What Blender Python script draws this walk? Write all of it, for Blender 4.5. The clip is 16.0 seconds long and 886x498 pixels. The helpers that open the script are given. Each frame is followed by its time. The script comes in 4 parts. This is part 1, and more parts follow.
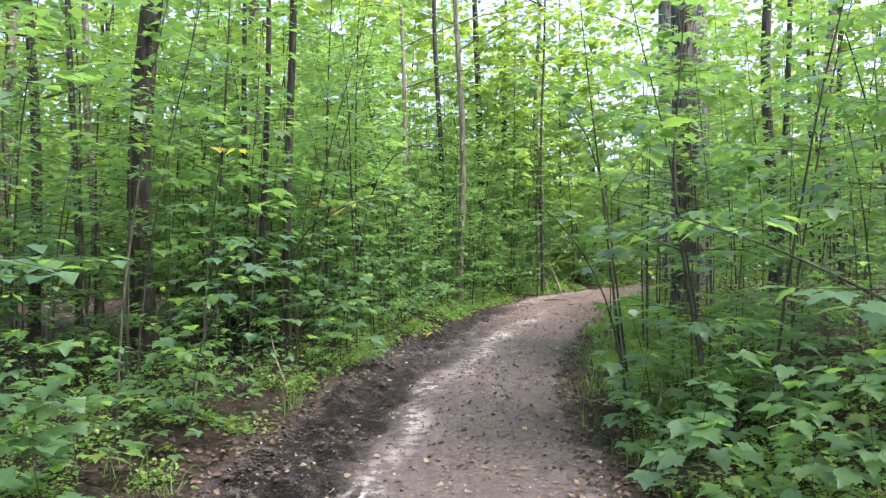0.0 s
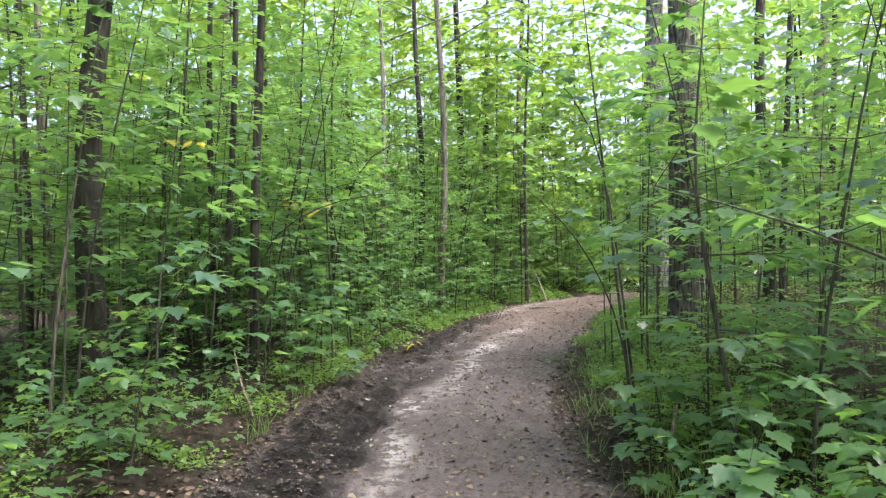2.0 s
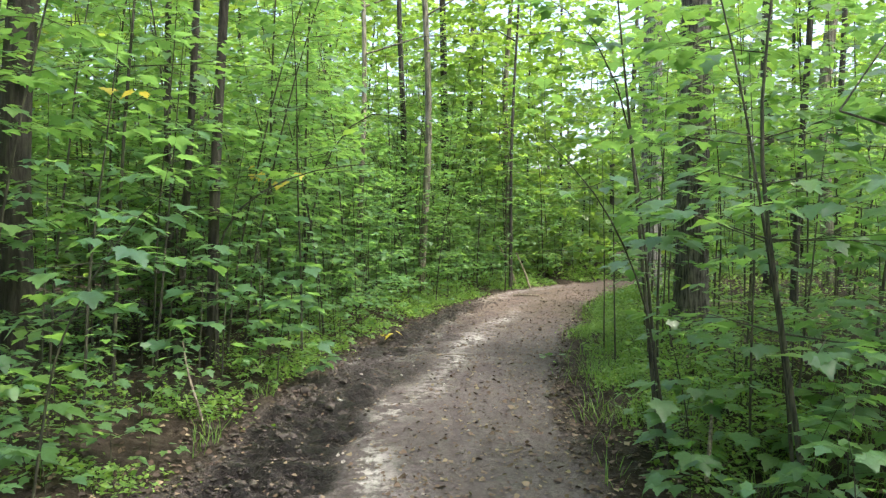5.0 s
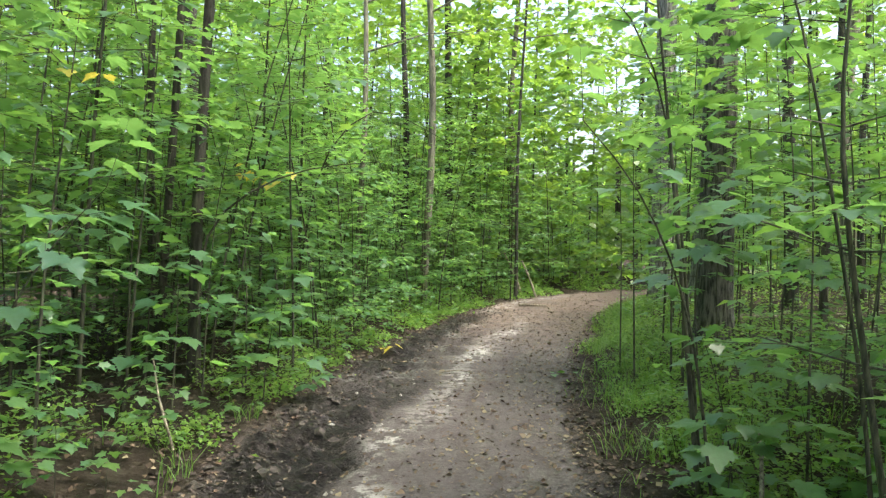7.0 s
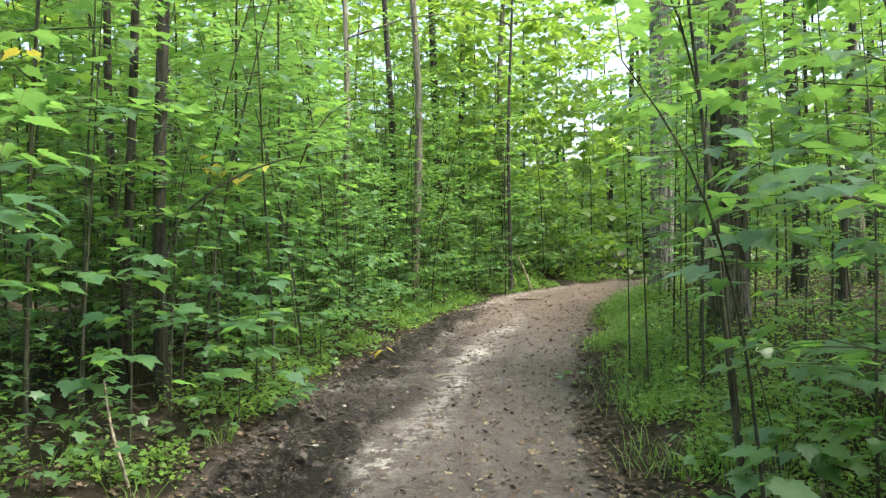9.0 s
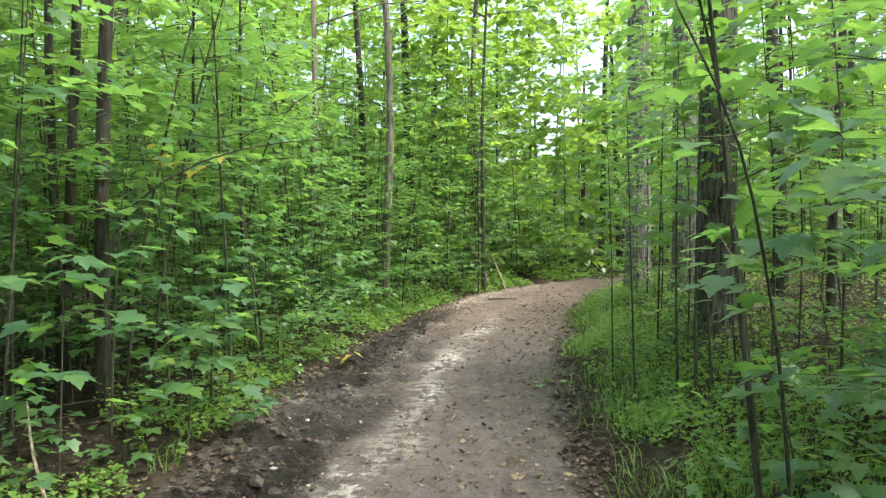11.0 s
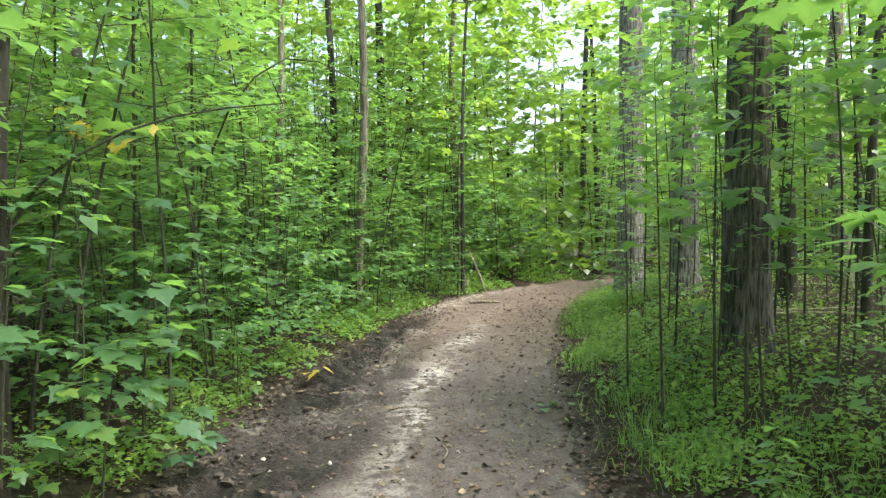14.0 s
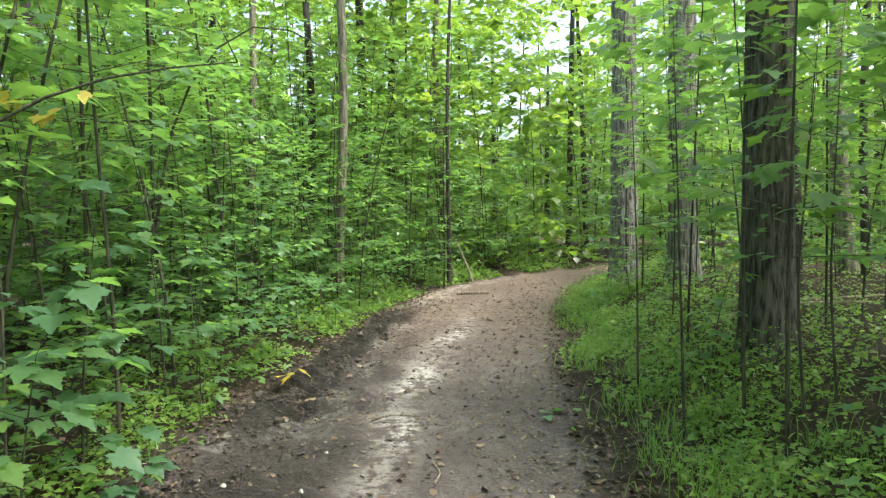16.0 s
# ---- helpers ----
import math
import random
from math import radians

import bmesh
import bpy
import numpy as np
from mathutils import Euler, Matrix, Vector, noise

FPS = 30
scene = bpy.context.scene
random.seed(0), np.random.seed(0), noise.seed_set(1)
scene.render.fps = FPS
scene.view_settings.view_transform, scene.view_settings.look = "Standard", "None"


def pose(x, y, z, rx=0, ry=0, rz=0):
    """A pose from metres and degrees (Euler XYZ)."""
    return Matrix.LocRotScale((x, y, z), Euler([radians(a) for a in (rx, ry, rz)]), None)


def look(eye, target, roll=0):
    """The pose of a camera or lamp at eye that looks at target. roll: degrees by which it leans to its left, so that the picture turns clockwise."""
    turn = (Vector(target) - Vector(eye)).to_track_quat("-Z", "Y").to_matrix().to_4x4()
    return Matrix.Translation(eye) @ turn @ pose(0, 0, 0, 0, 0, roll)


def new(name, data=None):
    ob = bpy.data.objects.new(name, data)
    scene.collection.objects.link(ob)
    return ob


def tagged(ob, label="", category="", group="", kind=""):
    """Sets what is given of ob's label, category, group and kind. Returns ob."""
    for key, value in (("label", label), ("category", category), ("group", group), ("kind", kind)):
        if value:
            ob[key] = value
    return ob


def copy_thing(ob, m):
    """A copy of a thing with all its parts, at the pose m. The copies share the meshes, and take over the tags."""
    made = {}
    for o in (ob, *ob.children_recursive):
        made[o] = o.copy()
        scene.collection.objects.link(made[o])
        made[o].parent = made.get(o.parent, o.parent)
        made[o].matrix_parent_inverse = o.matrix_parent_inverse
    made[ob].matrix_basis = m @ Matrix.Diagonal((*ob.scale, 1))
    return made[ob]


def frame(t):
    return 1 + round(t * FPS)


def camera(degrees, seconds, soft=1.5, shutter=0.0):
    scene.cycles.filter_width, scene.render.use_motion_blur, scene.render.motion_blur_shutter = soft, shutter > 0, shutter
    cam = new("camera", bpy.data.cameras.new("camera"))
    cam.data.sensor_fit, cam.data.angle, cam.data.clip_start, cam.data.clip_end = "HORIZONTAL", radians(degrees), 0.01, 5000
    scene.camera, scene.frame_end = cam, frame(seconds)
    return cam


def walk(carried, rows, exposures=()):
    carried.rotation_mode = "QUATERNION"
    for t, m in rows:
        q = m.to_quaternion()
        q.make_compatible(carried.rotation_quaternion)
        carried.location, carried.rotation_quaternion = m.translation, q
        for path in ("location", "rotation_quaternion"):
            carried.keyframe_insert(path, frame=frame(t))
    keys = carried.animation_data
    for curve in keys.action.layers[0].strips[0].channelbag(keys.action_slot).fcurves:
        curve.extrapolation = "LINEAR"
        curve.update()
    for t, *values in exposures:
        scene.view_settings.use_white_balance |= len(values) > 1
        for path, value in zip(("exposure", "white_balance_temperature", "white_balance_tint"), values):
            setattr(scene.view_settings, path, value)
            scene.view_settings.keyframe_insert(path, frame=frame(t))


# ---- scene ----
# ---- camera and its walk: seconds, x, y, z, heading to the right, tilt up, roll ----
cam = camera(59.8, 16.0, soft=1.3)
PATH = [
    (0.0, -0.000, -0.000, 1.559, -0.00, -0.68, -0.75),
    (0.5, 0.015, 0.203, 1.560, 0.19, -0.79, -0.49),
    (1.0, -0.037, 0.395, 1.548, 1.14, -0.68, -0.17),
    (1.5, -0.054, 0.584, 1.544, 1.38, -0.57, -0.32),
    (2.0, -0.038, 0.781, 1.538, 1.54, -0.19, -0.84),
    (2.5, -0.076, 0.958, 1.522, 1.77, -0.39, -0.74),
    (3.0, -0.110, 1.151, 1.523, 2.13, -0.47, -0.74),
    (3.5, -0.086, 1.345, 1.508, 1.82, -0.56, -0.68),
    (4.0, -0.085, 1.507, 1.498, 2.43, -1.22, -0.41),
    (6.5, -0.147, 2.335, 1.492, 3.40, -1.40, 1.04),
    (7.0, -0.091, 2.512, 1.490, 3.11, -0.88, 1.03),
    (7.5, -0.063, 2.679, 1.491, 3.18, -1.07, 0.62),
    (8.0, -0.119, 2.871, 1.485, 3.68, -0.91, 0.27),
    (8.5, -0.123, 3.032, 1.480, 3.84, -0.91, -0.53),
    (9.0, -0.056, 3.203, 1.479, 3.78, -1.30, -0.86),
    (9.5, -0.026, 3.339, 1.478, 4.98, -1.74, -0.81),
    (12.0, -0.055, 4.079, 1.517, 6.34, -1.58, -0.73),
    (12.5, -0.013, 4.287, 1.504, 6.75, -1.54, -1.06),
    (13.0, 0.001, 4.486, 1.488, 7.25, -1.40, -0.79),
    (13.5, -0.052, 4.724, 1.465, 7.99, -1.44, -0.19),
    (14.0, -0.048, 4.920, 1.441, 8.16, -1.57, -0.16),
    (14.5, 0.002, 5.114, 1.437, 7.94, -1.79, -0.37),
    (15.0, 0.011, 5.290, 1.422, 8.04, -2.01, -0.42),
    (15.5, -0.018, 5.470, 1.425, 8.92, -2.15, -0.46),
    (16.0, 0.023, 5.633, 1.413, 9.36, -2.39, -0.65),
]
rows = []
for t, x, y, z, yaw, tilt, roll in PATH:
    a, b = radians(yaw), radians(tilt)
    way = Vector((math.sin(a) * math.cos(b), math.cos(a) * math.cos(b), math.sin(b)))
    eye = Vector((x, y, z))
    rows.append((t, look(eye, eye + way * 10, roll)))
walk(cam, rows, [(0.0, 2.27, 5950, 23), (3.0, 2.18, 6100, 20), (6.0, 2.2, 6350, 9), (16.0, 2.29, 6400, 6)])

# ---- sky and sun ----
world = bpy.data.worlds.new("sky")
scene.world = world
world.use_nodes = True
wn = world.node_tree
sky = wn.nodes.new("ShaderNodeTexSky")
sky.sky_type, sky.sun_disc = "NISHITA", False
sky.sun_elevation, sky.sun_rotation = radians(60), radians(118)
sky.air_density, sky.dust_density, sky.ozone_density = 1.0, 6.0, 0.6
back = wn.nodes["Background"]
back.inputs["Strength"].default_value = 0.15
wn.links.new(sky.outputs["Color"], back.inputs["Color"])
sun_data = bpy.data.lights.new("sun", "SUN")
sun_data.energy, sun_data.angle, sun_data.color = 1.5, radians(28), (1.0, 0.95, 0.86)
sun = new("sun", sun_data)
sr = radians(118)
sun.matrix_world = look((0, 0, 40), (-30 * math.sin(sr), -30 * math.cos(sr), 40 - 30 * math.tan(radians(60))))


# ---- materials ----
def material(name):
    m = bpy.data.materials.new(name)
    m.use_nodes = True
    n = m.node_tree
    return m, n, n.nodes["Principled BSDF"], n.nodes["Material Output"]


def node(tree, kind, **inputs):
    nd = tree.nodes.new(kind)
    for key, value in inputs.items():
        nd.inputs[key.replace("_", " ")].default_value = value
    return nd


def ramp(tree, fac, stops):
    nd = tree.nodes.new("ShaderNodeValToRGB")
    els = nd.color_ramp.elements
    while len(els) < len(stops):
        els.new(0.5)
    for el, (pos, col) in zip(els, stops):
        el.position, el.color = pos, (*col, 1)
    tree.links.new(fac, nd.inputs["Fac"])
    return nd.outputs["Color"]


def mixed(tree, fac, a, b, blend="MIX"):
    nd = tree.nodes.new("ShaderNodeMix")
    nd.data_type, nd.blend_type = "RGBA", blend
    for sock, val in ((nd.inputs[0], fac), (nd.inputs[6], a), (nd.inputs[7], b)):
        if isinstance(val, (int, float)):
            sock.default_value = val
        elif isinstance(val, tuple):
            sock.default_value = (*val, 1)
        else:
            tree.links.new(val, sock)
    return nd.outputs[2]


def math_node(tree, op, a, b, clamp=False):
    nd = tree.nodes.new("ShaderNodeMath")
    nd.operation, nd.use_clamp = op, clamp
    for sock, val in zip(nd.inputs, (a, b)):
        if isinstance(val, (int, float)):
            sock.default_value = val
        else:
            tree.links.new(val, sock)
    return nd.outputs[0]


def noise_out(tree, scale, detail=4, rough=0.6, where=None):
    if where is None:
        where = tree.nodes.new("ShaderNodeTexCoord").outputs["Object"]
    nd = node(tree, "ShaderNodeTexNoise", Scale=scale, Detail=detail, Roughness=rough)
    tree.links.new(where, nd.inputs["Vector"])
    return nd.outputs["Fac"]


def bump(tree, bsdf, height, strength, distance=0.01):
    nd = node(tree, "ShaderNodeBump", Strength=strength, Distance=distance)
    tree.links.new(height, nd.inputs["Height"])
    tree.links.new(nd.outputs["Normal"], bsdf.inputs["Normal"])


def leaf_material(name, stops, through_colour, rough=0.42, gloss=0.5, share=0.42):
    """A leaf blade: its own tone, a little mottling, and light that shines through."""
    m, n, b, out = material(name)
    tone = n.nodes.new("ShaderNodeAttribute")
    tone.attribute_name = "tone"
    info = n.nodes.new("ShaderNodeObjectInfo")
    t1 = math_node(n, "MULTIPLY_ADD", info.outputs["Random"], 0.3)
    n.links.new(tone.outputs["Fac"], t1.node.inputs[2])
    col = ramp(n, math_node(n, "MULTIPLY", t1, 0.77), stops)
    mott = ramp(n, noise_out(n, 45, 4, 0.7), [(0.4, (0, 0, 0)), (0.62, (1, 1, 1))])
    col = mixed(n, math_node(n, "MULTIPLY", mott, 0.4), col, (0.035, 0.07, 0.03), "MIX")
    n.links.new(col, b.inputs["Base Color"])
    b.inputs["Roughness"].default_value = rough
    b.inputs["Specular IOR Level"].default_value = gloss
    tr = n.nodes.new("ShaderNodeBsdfTranslucent")
    tcol = mixed(n, 1.0, mixed(n, 0.5, col, through_colour), (1.9, 1.9, 1.9), "MULTIPLY")
    n.links.new(tcol, tr.inputs["Color"])
    mx = n.nodes.new("ShaderNodeMixShader")
    mx.inputs[0].default_value = share
    n.links.new(b.outputs[0], mx.inputs[1])
    n.links.new(tr.outputs[0], mx.inputs[2])
    n.links.new(mx.outputs[0], out.inputs["Surface"])
    bump(n, b, noise_out(n, 60, 2), 0.25, 0.004)
    return m


def bark_material(name, dark, light, scale=9.0, strength=0.9, moss=0.25):
    m, n, b, _ = material(name)
    tc = n.nodes.new("ShaderNodeTexCoord")
    mp = n.nodes.new("ShaderNodeMapping")
    mp.inputs["Scale"].default_value = (1, 1, 0.16)
    n.links.new(tc.outputs["Object"], mp.inputs["Vector"])
    ridges = noise_out(n, scale * 2.2, 6, 0.65, mp.outputs[0])
    broad = noise_out(n, 2.2, 3, 0.6, tc.outputs["Object"])
    col = ramp(n, ridges, [(0.4, dark), (0.5, tuple((p + q) / 2 for p, q in zip(dark, light))), (0.62, light)])
    col = mixed(n, math_node(n, "MULTIPLY", math_node(n, "SUBTRACT", broad, 0.45, True), moss * 4, True), col, (0.05, 0.07, 0.03))
    n.links.new(col, b.inputs["Base Color"])
    b.inputs["Roughness"].default_value = 0.9
    bump(n, b, ridges, strength, 0.05)
    return m


GREENS = [(0.0, (0.042, 0.1, 0.07)), (0.3, (0.066, 0.15, 0.08)), (0.6, (0.09, 0.18, 0.065)), (0.86, (0.115, 0.2, 0.045)), (1.0, (0.17, 0.22, 0.04))]
LIGHT_GREENS = [(0.0, (0.04, 0.10, 0.03)), (0.4, (0.08, 0.16, 0.036)), (0.8, (0.145, 0.22, 0.034)), (1.0, (0.25, 0.25, 0.035))]
HERB_GREENS = [(0.0, (0.06, 0.14, 0.04)), (0.4, (0.11, 0.21, 0.05)), (0.8, (0.18, 0.28, 0.05)), (1.0, (0.28, 0.3, 0.06))]
M_LEAF = leaf_material("maple_leaf", GREENS, (0.19, 0.35, 0.03), 0.36, 0.75, 0.42)
M_LEAF_FAR = leaf_material("far_leaf", LIGHT_GREENS, (0.24, 0.37, 0.03), 0.36, 0.85, 0.44)
M_GRASS = leaf_material("grass_blade", HERB_GREENS, (0.22, 0.36, 0.03), 0.45, 0.4, 0.35)
M_YELLOW = leaf_material("yellowed_leaf", [(0.0, (0.34, 0.3, 0.05)), (1.0, (0.55, 0.42, 0.08))], (0.5, 0.42, 0.05))
M_BARK_BIG = bark_material("furrowed_bark", (0.016, 0.0145, 0.013), (0.165, 0.152, 0.135), 14, 1.0, 0.1)
M_BARK_GREY = bark_material("grey_bark", (0.05, 0.048, 0.045), (0.27, 0.265, 0.25), 14, 1.0, 0.1)
M_BARK_DARK = bark_material("dark_bark", (0.014, 0.012, 0.010), (0.06, 0.053, 0.043), 11, 0.8, 0.2)
M_BARK_PALE = bark_material("pale_bark", (0.07, 0.065, 0.05), (0.24, 0.22, 0.17), 9, 0.6, 0.25)
M_STEM = bark_material("young_stem", (0.018, 0.018, 0.012), (0.085, 0.082, 0.055), 24, 0.4, 0.35)
M_DEAD = bark_material("dead_wood", (0.10, 0.08, 0.06), (0.34, 0.29, 0.23), 20, 0.6, 0.0)


def litter_material():
    m, n, b, _ = material("fallen_leaf")
    tone = n.nodes.new("ShaderNodeAttribute")
    tone.attribute_name = "tone"
    col = ramp(n, tone.outputs["Fac"], [(0.0, (0.03, 0.019, 0.013)), (0.4, (0.07, 0.042, 0.026)), (0.75, (0.13, 0.085, 0.055)), (0.93, (0.2, 0.15, 0.1)), (1.0, (0.3, 0.25, 0.15))])
    n.links.new(mixed(n, math_node(n, "MULTIPLY", noise_out(n, 40, 3), 0.5), col, (0.05, 0.035, 0.025)), b.inputs["Base Color"])
    b.inputs["Roughness"].default_value = 0.75
    return m


M_LITTER = litter_material()


def ground_material():
    m, n, b, _ = material("forest_soil")
    pos = n.nodes.new("ShaderNodeTexCoord").outputs["Object"]

    def att(name):
        a = n.nodes.new("ShaderNodeAttribute")
        a.attribute_name = name
        return a.outputs["Fac"]

    fine, mid, broad = noise_out(n, 42, 6, 0.7, pos), noise_out(n, 9, 5, 0.65, pos), noise_out(n, 1.3, 3, 0.6, pos)
    soil = ramp(n, mid, [(0.3, (0.018, 0.014, 0.01)), (0.5, (0.042, 0.031, 0.021)), (0.62, (0.075, 0.056, 0.038)), (0.75, (0.04, 0.05, 0.02))])
    soil = mixed(n, math_node(n, "MULTIPLY", fine, 0.8), soil, (0.035, 0.026, 0.018))
    dirt = ramp(n, fine, [(0.3, (0.085, 0.071, 0.069)), (0.5, (0.125, 0.107, 0.104)), (0.72, (0.19, 0.167, 0.161))])
    warm = ramp(n, mid, [(0.35, (0.13, 0.093, 0.076)), (0.65, (0.25, 0.188, 0.155))])
    mp = n.nodes.new("ShaderNodeMapping")
    mp.inputs["Scale"].default_value = (1.0, 0.28, 1.0)
    n.links.new(pos, mp.inputs["Vector"])
    streak = noise_out(n, 6.5, 5, 0.7, mp.outputs[0])
    dirt = mixed(n, math_node(n, "MULTIPLY", math_node(n, "SUBTRACT", streak, 0.46, True), 4.0, True), dirt, (0.08, 0.066, 0.064))
    dirt = mixed(n, math_node(n, "MULTIPLY", math_node(n, "SUBTRACT", 0.42, streak, True), 3.0, True), dirt, (0.25, 0.228, 0.22))
    dirt = mixed(n, att("warm"), dirt, warm)
    dirt = mixed(n, math_node(n, "MULTIPLY", math_node(n, "SUBTRACT", broad, 0.42, True), 2.0, True), dirt, (0.105, 0.089, 0.086))
    sand = ramp(n, fine, [(0.3, (0.3, 0.278, 0.262)), (0.65, (0.47, 0.445, 0.425))])
    blot = noise_out(n, 3.6, 6, 0.72, mp.outputs[0])
    pale = math_node(n, "MULTIPLY", math_node(n, "ADD", math_node(n, "MULTIPLY", math_node(n, "SUBTRACT", math_node(n, "MULTIPLY", math_node(n, "ADD", mid, blot), 0.5), 0.5), 15.0), 0.45, True), att("pale"), True)
    dirt = mixed(n, pale, dirt, sand)
    mud = ramp(n, fine, [(0.4, (0.010, 0.0085, 0.008)), (0.56, (0.027, 0.022, 0.02)), (0.74, (0.1, 0.084, 0.078))])
    wet = math_node(n, "MULTIPLY", att("mud"), math_node(n, "ADD", math_node(n, "MULTIPLY", math_node(n, "SUBTRACT", mid, 0.5), 4.0), 0.95, True), True)
    dirt = mixed(n, wet, dirt, mud)
    edge = math_node(n, "ADD", att("path"), math_node(n, "MULTIPLY", math_node(n, "SUBTRACT", mid, 0.5), 1.1), True)
    n.links.new(mixed(n, edge, soil, dirt), b.inputs["Base Color"])
    n.links.new(math_node(n, "SUBTRACT", 0.92, math_node(n, "MULTIPLY", wet, 0.42)), b.inputs["Roughness"])
    b.inputs["Specular IOR Level"].default_value = 0.22
    loose = math_node(n, "ADD", 0.3, math_node(n, "MULTIPLY", math_node(n, "MAXIMUM", wet, math_node(n, "SUBTRACT", 1.0, edge)), 0.8))
    bump(n, b, math_node(n, "MULTIPLY", math_node(n, "ADD", math_node(n, "MULTIPLY", fine, 0.6), mid), loose), 1.0, 0.1)
    return m


M_GROUND = ground_material()


def plain_rough(name, a, c, scale):
    m, n, b, _ = material(name)
    n.links.new(ramp(n, noise_out(n, scale, 5), [(0.35, a), (0.65, c)]), b.inputs["Base Color"])
    b.inputs["Roughness"].default_value = 0.8
    bump(n, b, noise_out(n, scale * 3, 4), 0.5, 0.01)
    return m


M_STONE = plain_rough("pale_stone", (0.2, 0.18, 0.16), (0.48, 0.45, 0.41), 25)
M_CLOD = plain_rough("mud_clod", (0.016, 0.013, 0.011), (0.075, 0.06, 0.05), 30)
M_PALE_SCRAP = plain_rough("pale_scrap", (0.2, 0.19, 0.17), (0.5, 0.48, 0.44), 30)


# ---- the lie of the land ----
def lattice(seed, n=256):
    return np.random.default_rng(seed).random((n, n)) * 2 - 1


LAT = [lattice(k) for k in range(6)]


def wave(x, y, size, k=0):
    """Smooth random relief between -1 and 1, with lumps of the given size."""
    g = LAT[k]
    u, v = np.asarray(x) / size + 1000.3, np.asarray(y) / size + 1000.7
    i, j = np.floor(u).astype(int), np.floor(v).astype(int)
    a, c = u - i, v - j
    a, c = a * a * (3 - 2 * a), c * c * (3 - 2 * c)
    i, j, i2, j2 = i % 256, j % 256, (i + 1) % 256, (j + 1) % 256
    return (g[i, j] * (1 - a) + g[i2, j] * a) * (1 - c) + (g[i, j2] * (1 - a) + g[i2, j2] * a) * c


LEFT_Y = [-80, 0, 4.7, 6.8, 8.0, 9.8, 11.6, 13.8, 17.2, 20.8, 23.4, 25.2, 26.1, 27.2, 28.5, 80]
LEFT_X = [-2.6, -1.8, -1.6, -1.4, -1.2, -1.0, -0.62, -0.05, 1.0, 2.5, 4.5, 6.6, 9.5, 16.0, 26.0, 420]
RIGHT_Y = [-80, 0, 4.6, 5.9, 7.9, 9.7, 11.0, 12.9, 17.0, 20.0, 22.4, 23.9, 25.0, 26.6, 80]
RIGHT_X = [0.4, 0.9, 1.08, 1.12, 1.32, 1.62, 1.95, 2.42, 3.75, 5.0, 6.4, 9.0, 14.5, 26.0, 450]


def left_edge(y):
    return np.interp(y, LEFT_Y, LEFT_X)


def right_edge(y):
    return np.interp(y, RIGHT_Y, RIGHT_X)


def smooth(v, lo, hi):
    s = np.clip((np.asarray(v) - lo) / (hi - lo), 0, 1)
    return s * s * (3 - 2 * s)


def path_masks(x, y):
    """How much each place is trodden path, wet mud along its left rut, and dry pale sand."""
    le, re = left_edge(y) + 0.12 * wave(x, y, 0.5, 1), right_edge(y) + 0.14 * wave(x, y, 0.6, 2)
    path = smooth(x, le - 0.1, le + 0.12) * (1 - smooth(x, re - 0.2, re + 0.1))
    u = (x - le) / np.maximum(re - le, 0.5)
    mid = np.interp(y, [5.0, 9.5], [0.38, 0.48])
    mud = smooth(u, -0.03, 0.06) * (1 - smooth(u + 0.05 * wave(x, y, 0.3, 3), mid - 0.14, mid - 0.03)) * (1 - smooth(y, 13, 18))
    mud = mud * (1 - 0.5 * smooth(y, 8.5, 10.8))
    mud = np.maximum(mud, smooth(u, -0.03, 0.03) * (1 - smooth(u, 0.17, 0.28)) * smooth(y, 10.0, 11.5) * (1 - smooth(y, 16, 19)))
    pale = (0.45 + 0.75 * smooth(wave(x, y, 0.8, 0), -0.4, 0.4)) * np.exp(-((u - mid + 0.05 * wave(x, y, 0.8, 4)) / 0.055) ** 2) * (1 - smooth(y, 14, 20))
    pale = np.maximum(pale, 1.0 * np.exp(-((u - 0.2) / 0.08) ** 2) * smooth(y, 8.5, 11) * (1 - smooth(y, 14, 18)) * smooth(wave(x, y, 0.45, 5), -0.35, 0.15))
    pale = np.maximum(pale, 0.7 * np.exp(-((u - 0.12) / 0.08) ** 2) * smooth(y, 17, 19) * (1 - smooth(y, 21, 24)))
    for at, width in ((0.07, 0.045), (0.27, 0.05)):
        pale = np.maximum(pale, 0.95 * np.exp(-((u - at) / width) ** 2) * smooth(y, 8.2, 9.6) * (1 - smooth(y, 12.5, 14)) * smooth(wave(x, y, 0.33, 5), -0.1, 0.15))
    warm = smooth(y, 12, 17) * 0.85
    return path, mud, pale, warm


def height(x, y):
    le, re = left_edge(y), right_edge(y)
    path, mud, pale, _ = path_masks(x, y)
    out = np.maximum(le - x, 0)
    bank = 0.12 * smooth(out, 0, 0.8) + 0.38 * smooth(x - re, 0.05, 2.2)
    rough = 0.05 * wave(x, y, 1.1, 0) + 0.03 * wave(x, y, 0.35, 1)
    track = 0.012 * wave(x, y, 0.4, 2) + 0.008 * wave(x, y, 0.13, 3)
    churn = 0.095 * wave(x, y, 0.17, 4) + 0.06 * wave(x, y, 0.36, 5) - 0.035
    far = 0.5 * wave(x, y, 14.0, 2) * smooth(np.hypot(x, y - 12), 22, 50)
    return bank + (1 - path) * rough + path * (track + mud * churn) + far


def h(x, y):
    return float(height(np.array([float(x)]), np.array([float(y)]))[0])


